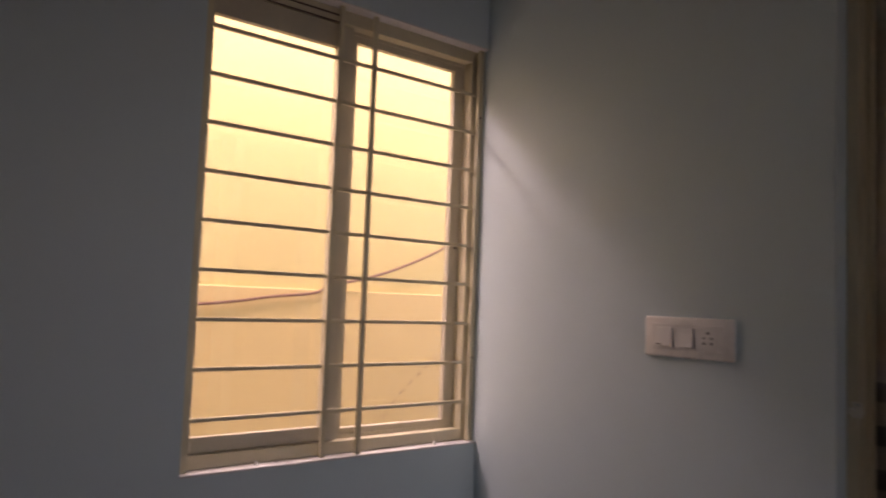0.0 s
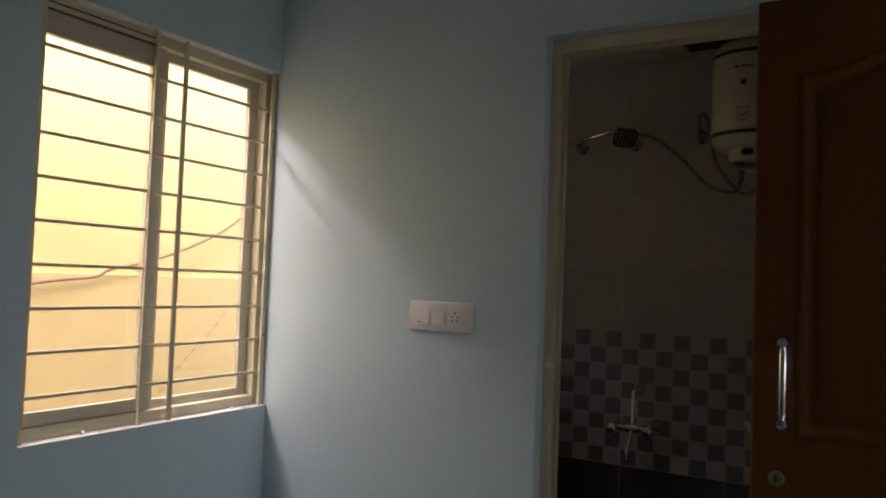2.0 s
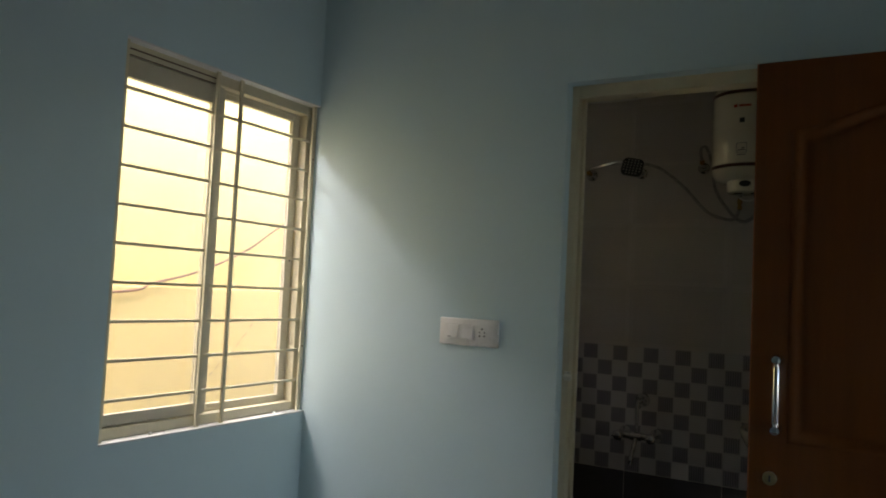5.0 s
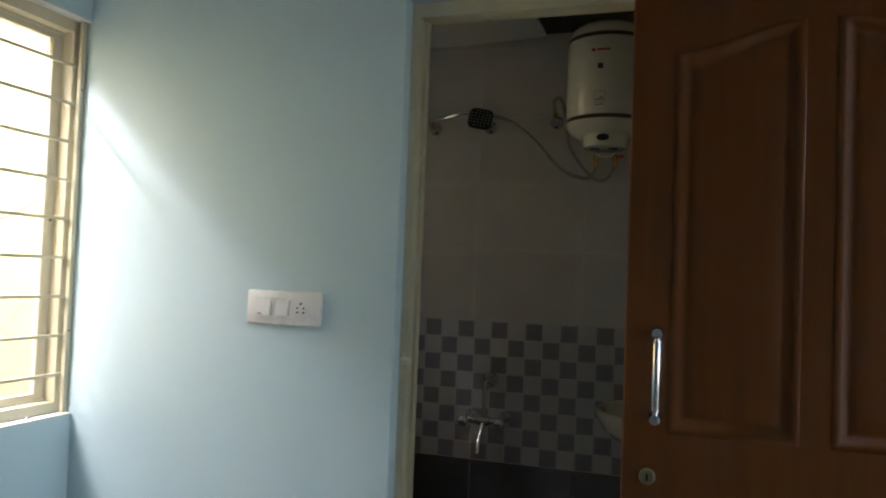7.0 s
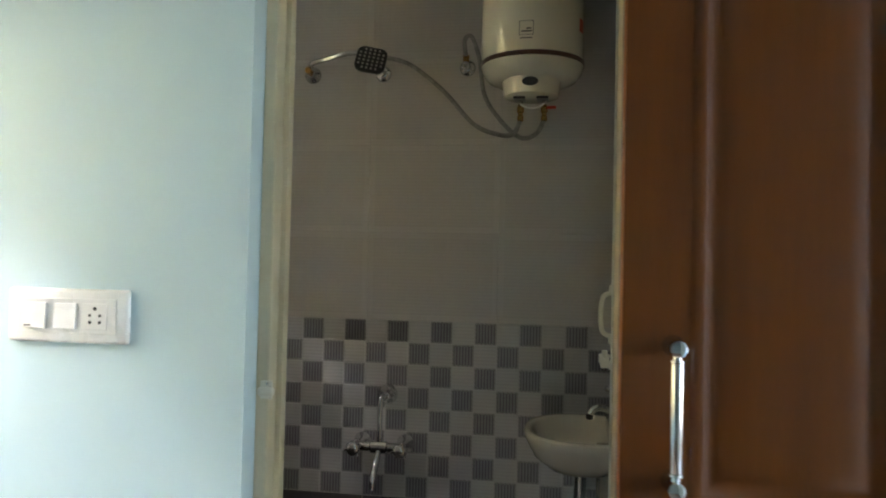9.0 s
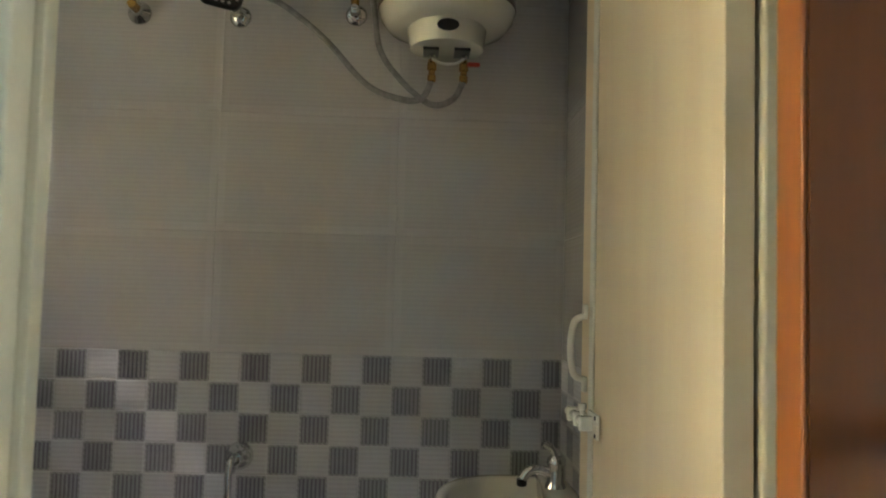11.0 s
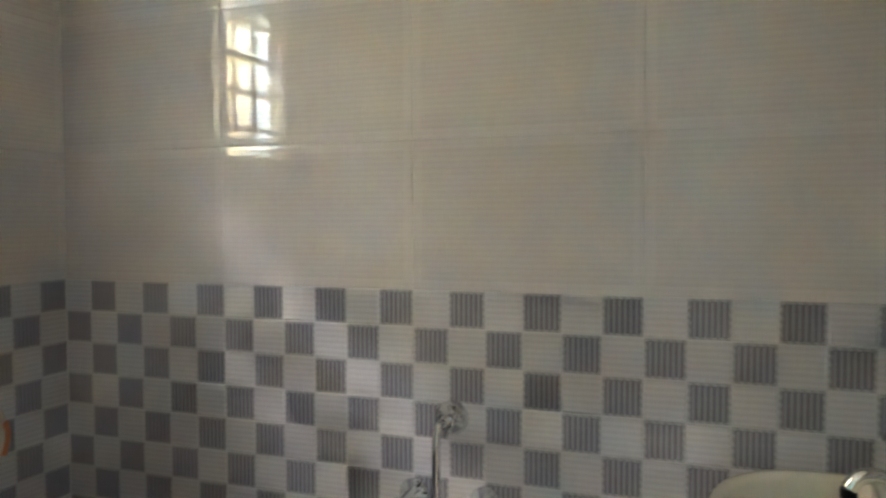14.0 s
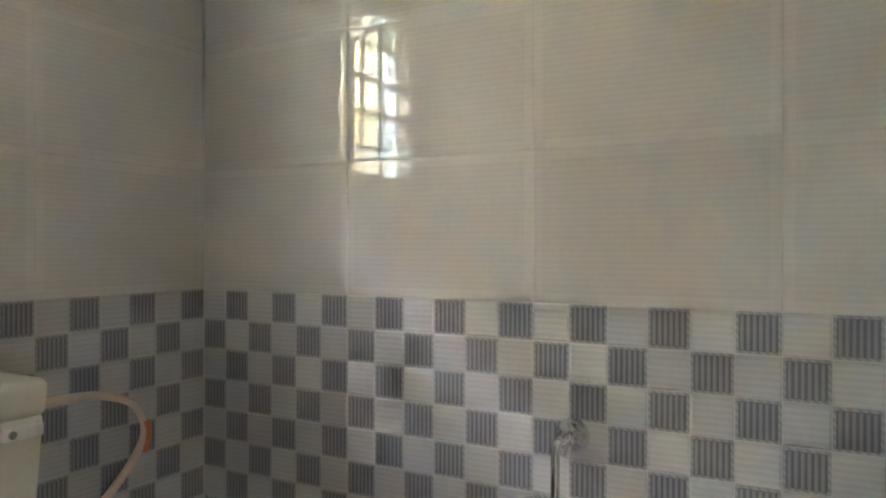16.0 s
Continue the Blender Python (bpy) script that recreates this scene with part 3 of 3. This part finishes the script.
for x, z in ((0.452, 1.860), (0.524, 1.860)):
    n = part("nipple", lathe([(0.008, z + 0.03), (0.008, 1.90)], (x, -0.215, 0), n=14), CHROME, gy, smooth=True)
    part("nut", lathe([(0.0075, z - 0.026), (0.0095, z - 0.024), (0.0095, z - 0.010), (0.0075, z - 0.008), (0.0075, z), (0.0105, z + 0.002), (0.0105, z + 0.016), (0.0075, z + 0.026)], (x, -0.215, 0), n=6), BRASS, n, "brass hose nut")
part("link_wire", tube([(0.452, -0.224, 1.885), (0.468, -0.228, 1.876), (0.487, -0.23, 1.872), (0.508, -0.228, 1.876), (0.524, -0.224, 1.887)], 0.003, 8), WHITE, gy, "white wire under the heater", True)
part("valve_lever", boxes((0.532, 0.560, -0.229, -0.219, 1.870, 1.879), bevel=0.002), RED, gy, "red safety valve lever")


def print_on_body(name, x, z, spans, mat, label):
    """Small flat print that follows the drum's front."""
    bm = bmesh.new()
    for u0, u1, v0, v1 in spans:
        for i in range(4):
            a0, a1 = ((x + u0 + (u1 - u0) * k / 4) / 0.157 for k in (i, i + 1))
            q = [bm.verts.new((gc[0] + 0.1578 * math.sin(a), gc[1] - 0.1578 * math.cos(a), z + v)) for a, v in ((a0, v0), (a1, v0), (a1, v1), (a0, v1))]
            bm.faces.new(q)
    part(name, bm, mat, gy, label)


t = 0.0016
print_on_body("print", -0.012, 2.083, [(-0.021, 0.021, -0.021, -0.021 + t), (-0.021, 0.021, 0.021 - t, 0.021), (-0.021, -0.021 + t, -0.021, 0.021), (0.021 - t, 0.021, -0.021, 0.021), (-0.015, 0.016, -0.012, -0.008), (0.0, 0.014, -0.004, 0.0), (-0.018, 0.018, -0.031, -0.028)], INK, "small square symbol printed in black")
print_on_body("print", -0.012, 2.20, [(-0.010, 0.010, -0.010, 0.010)], INK, "small dark square print")
print_on_body("print", -0.012, 2.262, [(-0.035, -0.020, -0.006, 0.006), (-0.014, 0.035, -0.004, 0.004)], RED, "small red printed bar")
print_on_body("sticker", 0.19, 2.115, [(-0.016, 0.016, -0.02, 0.02)], RED, "red round sticker")

tagged(part("inlet_hose", tube([(-0.035, -0.05, 2.07), (-0.01, -0.07, 2.08), (0.04, -0.09, 2.066), (0.10, -0.105, 2.035), (0.20, -0.13, 1.95), (0.30, -0.16, 1.84), (0.38, -0.19, 1.80), (0.43, -0.21, 1.797), (0.452, -0.215, 1.838)], 0.0075, 12), BRAID, smooth=True), "braided steel hose hanging to the water heater", "hose")
tagged(part("outlet_hose", tube([(0.258, -0.06, 2.085), (0.255, -0.07, 2.135), (0.278, -0.07, 2.145), (0.305, -0.075, 2.07), (0.325, -0.08, 1.95), (0.38, -0.13, 1.86), (0.45, -0.19, 1.79), (0.50, -0.21, 1.797), (0.524, -0.215, 1.838)], 0.0075, 12), BRAID, smooth=True), "braided steel hose looping behind the water heater", "hose")
for x, z in ((0.258, 2.060), (-0.035, 2.045)):
    av = thing("angle_valve", "chrome angle valve on the tiled wall", "valve", group="angle valves")
    part("flange", lathe([(0.028, 0), (0.026, 0.006), (0.012, 0.014)], (x, 0, z), "Y", 24), CHROME, av, smooth=True)
    part("body", lathe([(0.010, 0.0), (0.011, 0.05), (0.008, 0.06)], (x, 0, z), "Y", 16), CHROME, av, smooth=True)
    part("handle", lathe([(0.008, 0), (0.016, 0.004), (0.016, 0.016), (0.010, 0.022)], (x - 0.012, -0.045, z - 0.002), "X", 8), CHROME, av)
    part("nut", lathe([(0.010, 0.008), (0.011, 0.03)], (x, -0.05, z), "Z", 6), BRASS, av, "brass nut")

# ---- shower ----
sh = thing("shower", "chrome wall shower with a square black head", "shower")
part("flange", lathe([(0.03, 0), (0.028, 0.006), (0.014, 0.016), (0.011, 0.03)], (-0.288, 0, 2.045), "Y", 28), CHROME, sh, smooth=True)
part("collar", lathe([(0.012, 0), (0.012, 0.03)], (-0.288, -0.028, 2.05), "Y", 6), BRASS, sh)
part("arm", tube([(-0.288, -0.03, 2.05), (-0.268, -0.07, 2.068), (-0.20, -0.10, 2.075), (-0.13, -0.12, 2.085), (-0.07, -0.13, 2.08), (-0.045, -0.135, 2.07)], 0.0085, 14), CHROME, sh, smooth=True)
hm = pose(-0.042, -0.145, 2.052, 72, 10, 8)
bm = boxes((-0.050, 0.050, -0.046, 0.046, -0.004, 0.010))
bmesh.ops.bevel(bm, geom=[e for e in bm.edges if abs(e.verts[0].co.z - e.verts[1].co.z) > 0.01], offset=0.024, segments=5, profile=0.5, affect="EDGES")
bmesh.ops.bevel(bm, geom=[e for e in bm.edges if abs(e.verts[0].co.z - e.verts[1].co.z) < 0.001], offset=0.003, segments=2, profile=0.5, affect="EDGES")
bmesh.ops.transform(bm, matrix=hm, verts=bm.verts)
head = part("head", bm, BLACK, sh, "black square shower head", True)
for i in range(6):
    for j in range(6):
        if i in (0, 5) and j in (0, 5):
            continue
        bm = lathe([(0.0042, 0), (0.0036, 0.002)], n=8)
        bmesh.ops.transform(bm, matrix=hm @ Matrix.Translation((-0.0375 + i * 0.015, -0.0344 + j * 0.0138, 0.0095)), verts=bm.verts)
        part("nozzle", bm, NOZZLE, head)

# ---- wall mixer ----
mx = thing("wall_mixer", "chrome two-handle wall mixer with a bent riser", "tap")
mz = 0.785
part("body", lathe([(0.012, -0.09), (0.016, -0.085), (0.016, -0.03), (0.021, -0.026), (0.021, 0.026), (0.016, 0.03), (0.016, 0.085), (0.012, 0.09)], (0.0, -0.075, mz), "X", 24), CHROME, mx, smooth=True)
for s in (-1, 1):
    part("flange", lathe([(0.032, 0), (0.03, 0.006), (0.015, 0.02), (0.015, 0.07)], (s * 0.075, 0, mz), "Y", 28), CHROME, mx, smooth=True)
    k = part("handle", lathe([(0.014, 0), (0.020, 0.004), (0.024, 0.016), (0.024, 0.03), (0.019, 0.038), (0.008, 0.04)], (s * 0.078, -0.09, mz), "Y", 24), CHROME, mx, smooth=True)
    for q in range(3):
        bm = boxes((-0.004, 0.004, -0.012, 0, 0, 0.03), bevel=0.002)
        bmesh.ops.transform(bm, matrix=Matrix.Translation((s * 0.078, -0.112, mz)) @ pose(0, 0, 0, 0, 120 * q + 20, 0), verts=bm.verts)
        part("grip", bm, CHROME, k)
part("spout", tube([(0.0, -0.085, mz - 0.01), (-0.004, -0.10, mz - 0.05), (-0.006, -0.125, mz - 0.085), (-0.008, -0.13, mz - 0.125)], 0.011, 14), CHROME, mx, smooth=True)
part("riser", tube([(0.0, -0.075, mz + 0.02), (0.0, -0.075, mz + 0.09), (0.0, -0.073, 0.925), (0.003, -0.066, 0.948), (0.007, -0.045, 0.948), (0.008, -0.03, 0.948)], 0.0085, 14), CHROME, mx, smooth=True)
part("rosette", lathe([(0.034, 0), (0.034, 0.004), (0.027, 0.016), (0.016, 0.028), (0.014, 0.04)], (0.008, 0, 0.948), "Y", 32), CHROME, mx, smooth=True)

# ---- basin ----
bs = thing("wash_basin", "ivory ceramic wash basin on the tiled side wall", "basin")


def basin():
    """An oval bowl with a rolled rim, flattened against the wall."""
    bm, n, rings = bmesh.new(), 48, []
    for r, z in ((0.30, 0.785), (0.60, 0.795), (0.84, 0.83), (0.96, 0.87), (1.0, 0.888), (1.0, 0.898), (0.97, 0.903), (0.89, 0.902), (0.85, 0.895), (0.78, 0.86), (0.60, 0.825), (0.25, 0.812), (0.08, 0.811)):
        ring = []
        for i in range(n):
            a = 2 * math.pi * i / n
            x = 0.655 + (0.17 if math.cos(a) < 0 else 0.135) * r * math.copysign(abs(math.cos(a)) ** (1.0 if math.cos(a) < 0 else 0.55), math.cos(a))
            y = -0.25 + 0.225 * r * math.copysign(abs(math.sin(a)) ** 0.8, math.sin(a))
            ring.append(bm.verts.new((x, y, z + 0.018)))
        rings.append(ring)
    for a, b in zip(rings, rings[1:]):
        for i in range(n):
            bm.faces.new((a[i], a[(i + 1) % n], b[(i + 1) % n], b[i]))
    bm.faces.new(rings[0][::-1]), bm.faces.new(rings[-1])
    bmesh.ops.recalc_face_normals(bm, faces=bm.faces)
    return bm


part("bowl", basin(), CERAMIC, bs, smooth=True)
part("shelf", boxes((0.730, 0.799, -0.45, -0.05, 0.875, 0.936), bevel=0.014, segments=3), CERAMIC, bs, smooth=True)
part("waste", lathe([(0.02, 0.828), (0.022, 0.833), (0.012, 0.834)], (0.65, -0.245, 0), n=20), CHROME, bs, smooth=True)
part("trap", tube([(0.65, -0.245, 0.804), (0.65, -0.245, 0.62), (0.67, -0.245, 0.58), (0.71, -0.245, 0.58), (0.73, -0.245, 0.62), (0.799, -0.245, 0.64)], 0.018, 14), CHROME, bs, smooth=True)
for y in (-0.16, -0.33):
    part("bracket", boxes((0.70, 0.799, y - 0.006, y + 0.006, 0.70, 0.86), bevel=0.002), STEEL, bs)
bt = thing("basin_tap", "chrome pillar tap on the basin", "tap")
part("body", lathe([(0.024, 0.935), (0.022, 0.942), (0.0185, 0.947), (0.0185, 0.985), (0.020, 0.992), (0.016, 1.003), (0.006, 1.007)], (0.752, -0.2, 0), n=24), CHROME, bt, smooth=True)
part("spout", tube([(0.750, -0.2, 0.962), (0.715, -0.205, 0.975), (0.690, -0.208, 0.972), (0.676, -0.21, 0.955)], 0.0115, 14), CHROME, bt, smooth=True)
part("aerator", lathe([(0.0095, 0.940), (0.0115, 0.943), (0.0115, 0.956)], (0.676, -0.21, 0), n=14), BLACK, bt)
part("lever", tube([(0.752, -0.2, 1.0), (0.742, -0.202, 1.022), (0.722, -0.206, 1.034)], 0.008, 12), CHROME, bt, smooth=True)
bv = thing("angle_valve", "chrome angle valve under the basin", "valve", group="angle valves")
part("body", lathe([(0.018, 0), (0.011, 0.01), (0.011, 0.055)], (0.66, 0, 0.66), "Y", 16), CHROME, bv, smooth=True)
part("handle", lathe([(0.012, 0), (0.016, 0.004), (0.016, 0.02)], (0.66, -0.052, 0.66), "Y", 8), CHROME, bv)

# ---- flush tank ----
tk = thing("flush_tank", "ivory plastic flush tank on the tiled wall", "cistern")
ty0, ty1, tx1 = -0.90, -0.525, -0.805


def tapered(x0, x1, y0, y1, z0, z1, pull, bevel):
    bm = boxes((x0, x1, y0, y1, z0, z1))
    for v in bm.verts:
        if v.co.z < z1 - 0.001:
            v.co.y += pull if v.co.y < (y0 + y1) / 2 else -pull
            if v.co.x > (x0 + x1) / 2:
                v.co.x -= pull
    bmesh.ops.bevel(bm, geom=list(bm.edges), offset=bevel, segments=4, profile=0.5, affect="EDGES")
    return bm


part("body", tapered(BX0 + 0.001, tx1 - 0.006, ty0 + 0.006, ty1 - 0.006, 0.62, 1.006, 0.02, 0.016), TANKM, tk, smooth=True)
part("lid", tapered(BX0 + 0.001, tx1, ty0, ty1, 0.998, 1.07, 0.004, 0.018), TANKM, tk, smooth=True)
lv = part("lever", boxes((tx1 - 0.006, tx1 + 0.010, -0.62, -0.545, 0.968, 0.995), bevel=0.006, segments=3), WHITE, tk, "white flush lever", True)
part("pivot", lathe([(0.008, 0), (0.007, 0.003)], (tx1 + 0.010, -0.605, 0.981), "X", 14), STEEL, lv, smooth=True)
part("inlet_nut", lathe([(0.012, 0), (0.013, 0.002), (0.013, 0.02), (0.010, 0.022)], (-0.89, ty1 + 0.020, 1.0), "Y", 6), BRASS, tk, "brass inlet nut")
th = thing("tank_hose", "ivory flexible hose from the flush tank", "hose")
part("hose", tube([(-0.89, ty1 + 0.012, 1.0), (-0.89, -0.45, 1.005), (-0.89, -0.36, 0.998), (-0.892, -0.275, 0.962), (-0.895, -0.248, 0.895), (-0.90, -0.285, 0.83), (-0.91, -0.35, 0.76), (-0.925, -0.42, 0.69), (-0.94, -0.45, 0.62)], 0.009, 14), HOSE, th, smooth=True)
part("stain", tube([(-0.887, -0.250, 0.925), (-0.889, -0.2440, 0.895), (-0.892, -0.252, 0.855)], 0.0075, 10), HOSERED, th, "orange stained stretch of hose", True)
tv = thing("angle_valve", "chrome angle valve below the flush tank", "valve", group="angle valves")
part("body", lathe([(0.018, 0), (0.011, 0.01), (0.011, 0.05)], (BX0, -0.45, 0.60), "X", 16), CHROME, tv, smooth=True)
part("handle", lathe([(0.012, 0), (0.016, 0.004), (0.016, 0.02)], (BX0 + 0.048, -0.45, 0.60), "X", 8), CHROME, tv)

# ---- tiles ----
CELL = 0.075
cache = {}


def quad(bm, pts, mi=0):
    f = bm.faces.new([bm.verts.new(p) for p in pts])
    f.material_index = mi


def frustum(bm, x0, x1, z0, z1, y0, y1, slope, mi):
    """A low raised plate, its face at y1 (towards -y) and its foot at y0."""
    a = [bm.verts.new(p) for p in ((x0, y0, z0), (x1, y0, z0), (x1, y0, z1), (x0, y0, z1))]
    b = [bm.verts.new(p) for p in ((x0 + slope, y1, z0 + slope), (x1 - slope, y1, z0 + slope), (x1 - slope, y1, z1 - slope), (x0 + slope, y1, z1 - slope))]
    for f in [b] + [(a[i], a[(i + 1) % 4], b[(i + 1) % 4], b[i]) for i in range(4)]:
        bm.faces.new(f).material_index = mi


def tile_mesh(kind, w, h):
    key = (kind, round(w, 4), round(h, 4))
    if key in cache:
        return cache[key]
    bm, g = bmesh.new(), 0.0006
    if kind == "check":
        frustum(bm, g, w - g, g, h - g, 0.0028, 0.0012, 0.001, 0)
        mats = [CHECK_L]
    else:
        frustum(bm, g, w - g, g, h - g, 0.0028, 0.0013, 0.0006, 0)
        frustum(bm, g + 0.0006, w - g - 0.0006, g + 0.0006, h - g - 0.0006, 0.0013, 0.0004, 0.006, 0)
        for f in list(bm.faces):
            if f.calc_area() > 0.02 and all(abs(v.co.y - 0.0004) < 1e-5 for v in f.verts):
                bmesh.ops.delete(bm, geom=[f], context="FACES_ONLY")
        frustum(bm, g + 0.0066, w - g - 0.0066, g + 0.0066, h - g - 0.0066, 0.0004, 0.0, 0.012, 1)
        bm.faces.ensure_lookup_table()
        for f in bm.faces:
            f.material_index = 0 if abs(f.normal.y) > 0.9999 or all(abs(v.co.y) < 1e-6 for v in f.verts) else 1
        mats = [DARKTILE, DARKTILE] if kind == "dark" else [TILE, TILE_RIM]
    bmesh.ops.recalc_face_normals(bm, faces=bm.faces)
    me = bpy.data.meshes.new(kind + "_tile")
    bm.to_mesh(me)
    bm.free()
    for m in mats:
        me.materials.append(m)
    cache[key] = me
    return me


def check_mesh(dark, w):
    """One square of the chequer: a pale pillowed square, or a slate one with raised ribs in a rope border."""
    key = ("check", dark, round(w, 4))
    if key in cache:
        return cache[key]
    bm, z = bmesh.new(), CELL
    if not dark:
        frustum(bm, 0.0012, w - 0.0012, 0.0012, z - 0.0012, 0.0012, -0.0003, 0.003, 0)
    else:
        frustum(bm, 0.001, w - 0.001, 0.001, z - 0.001, 0.0012, 0.0006, 0.0004, 1)
        e = 0.006
        if w > 0.03:
            quad(bm, [(e, 0.0003, e), (w - e, 0.0003, e), (w - e, 0.0003, z - e), (e, 0.0003, z - e)], 2)
            for i in range(6):
                a = e + 0.0028 + i * 0.0101
                if a + 0.005 < w - e:
                    frustum(bm, a, a + 0.0054, e + 0.001, z - e - 0.001, 0.0003, -0.0006, 0.0008, 3)
    bmesh.ops.recalc_face_normals(bm, faces=bm.faces)
    me = bpy.data.meshes.new("check")
    bm.to_mesh(me)
    bm.free()
    for m in (CHECK_L, ROPE, CHECK_D, CHECK_R):
        me.materials.append(m)
    cache[key] = me
    return me


def lay(parent, columns, place, holes=()):
    """Courses of tiles on one wall: columns of (start, width) along it, place(u, z) giving the pose; holes as (u0, u1, z0, z1)."""
    for row in range(9):
        z0 = row * 0.3
        h = 0.3 if row < 8 else 0.15
        kind = "dark" if row < 2 else "check" if row < 4 else "plain"
        for u, w in columns:
            spans = [(u, u + w, z0, z0 + h)]
            for a0, a1, b0, b1 in holes:
                nxt = []
                for s0, s1, t0, t1 in spans:
                    if s1 <= a0 + 1e-4 or s0 >= a1 - 1e-4 or t1 <= b0 + 1e-4 or t0 >= b1 - 1e-4:
                        nxt.append((s0, s1, t0, t1))
                        continue
                    for q in ((s0, a0, t0, t1), (a1, s1, t0, t1), (max(s0, a0), min(s1, a1), t0, b0), (max(s0, a0), min(s1, a1), b1, t1)):
                        if q[1] - q[0] > 0.01 and q[3] - q[2] > 0.01:
                            nxt.append((max(q[0], s0), min(q[1], s1), max(q[2], t0), min(q[3], t1)))
                spans = nxt
            for s0, s1, t0, t1 in spans:
                if s1 - s0 > 0.01 and t1 - t0 > 0.01:
                    ob = new("tile", tile_mesh(kind, s1 - s0, t1 - t0))
                    ob.matrix_world = place(s0, t0)
                    ob.parent = parent
                    for k in range(round((t1 - t0) / CELL) if kind == "check" else 0):
                        c = 0
                        while c * CELL < s1 - s0 - 0.004:
                            ck = new("check", check_mesh((c + k) % 2 == 1, min(CELL, s1 - s0 - c * CELL)))
                            ck.parent = ob
                            ck.matrix_local = Matrix.Translation((c * CELL, 0, t1 - t0 - (k + 1) * CELL))
                            c += 1


lay(bath_back, [(-0.975, 0.45), (-0.525, 0.45), (-0.075, 0.45), (0.375, 0.425)], lambda u, z: pose(u, 0, z))
lay(bath_left, [(-1.17, 0.27), (-0.90, 0.45), (-0.45, 0.45)], lambda u, z: pose(BX0, u, z, 0, 0, 90), [(-1.05, -0.6, 1.53, 2.13)])
lay(bath_right, [(0.0, 0.45), (0.45, 0.45), (0.90, 0.27)], lambda u, z: pose(BX1, -u, z, 0, 0, -90))
lay(bath_front, [(-0.80, 0.45), (-0.35, 0.295), (-0.055, 0.45), (0.395, 0.45), (0.845, 0.13)], lambda u, z: pose(-u, DB, z, 0, 0, 180), [(-0.80, -0.055, 0, 2.145)])
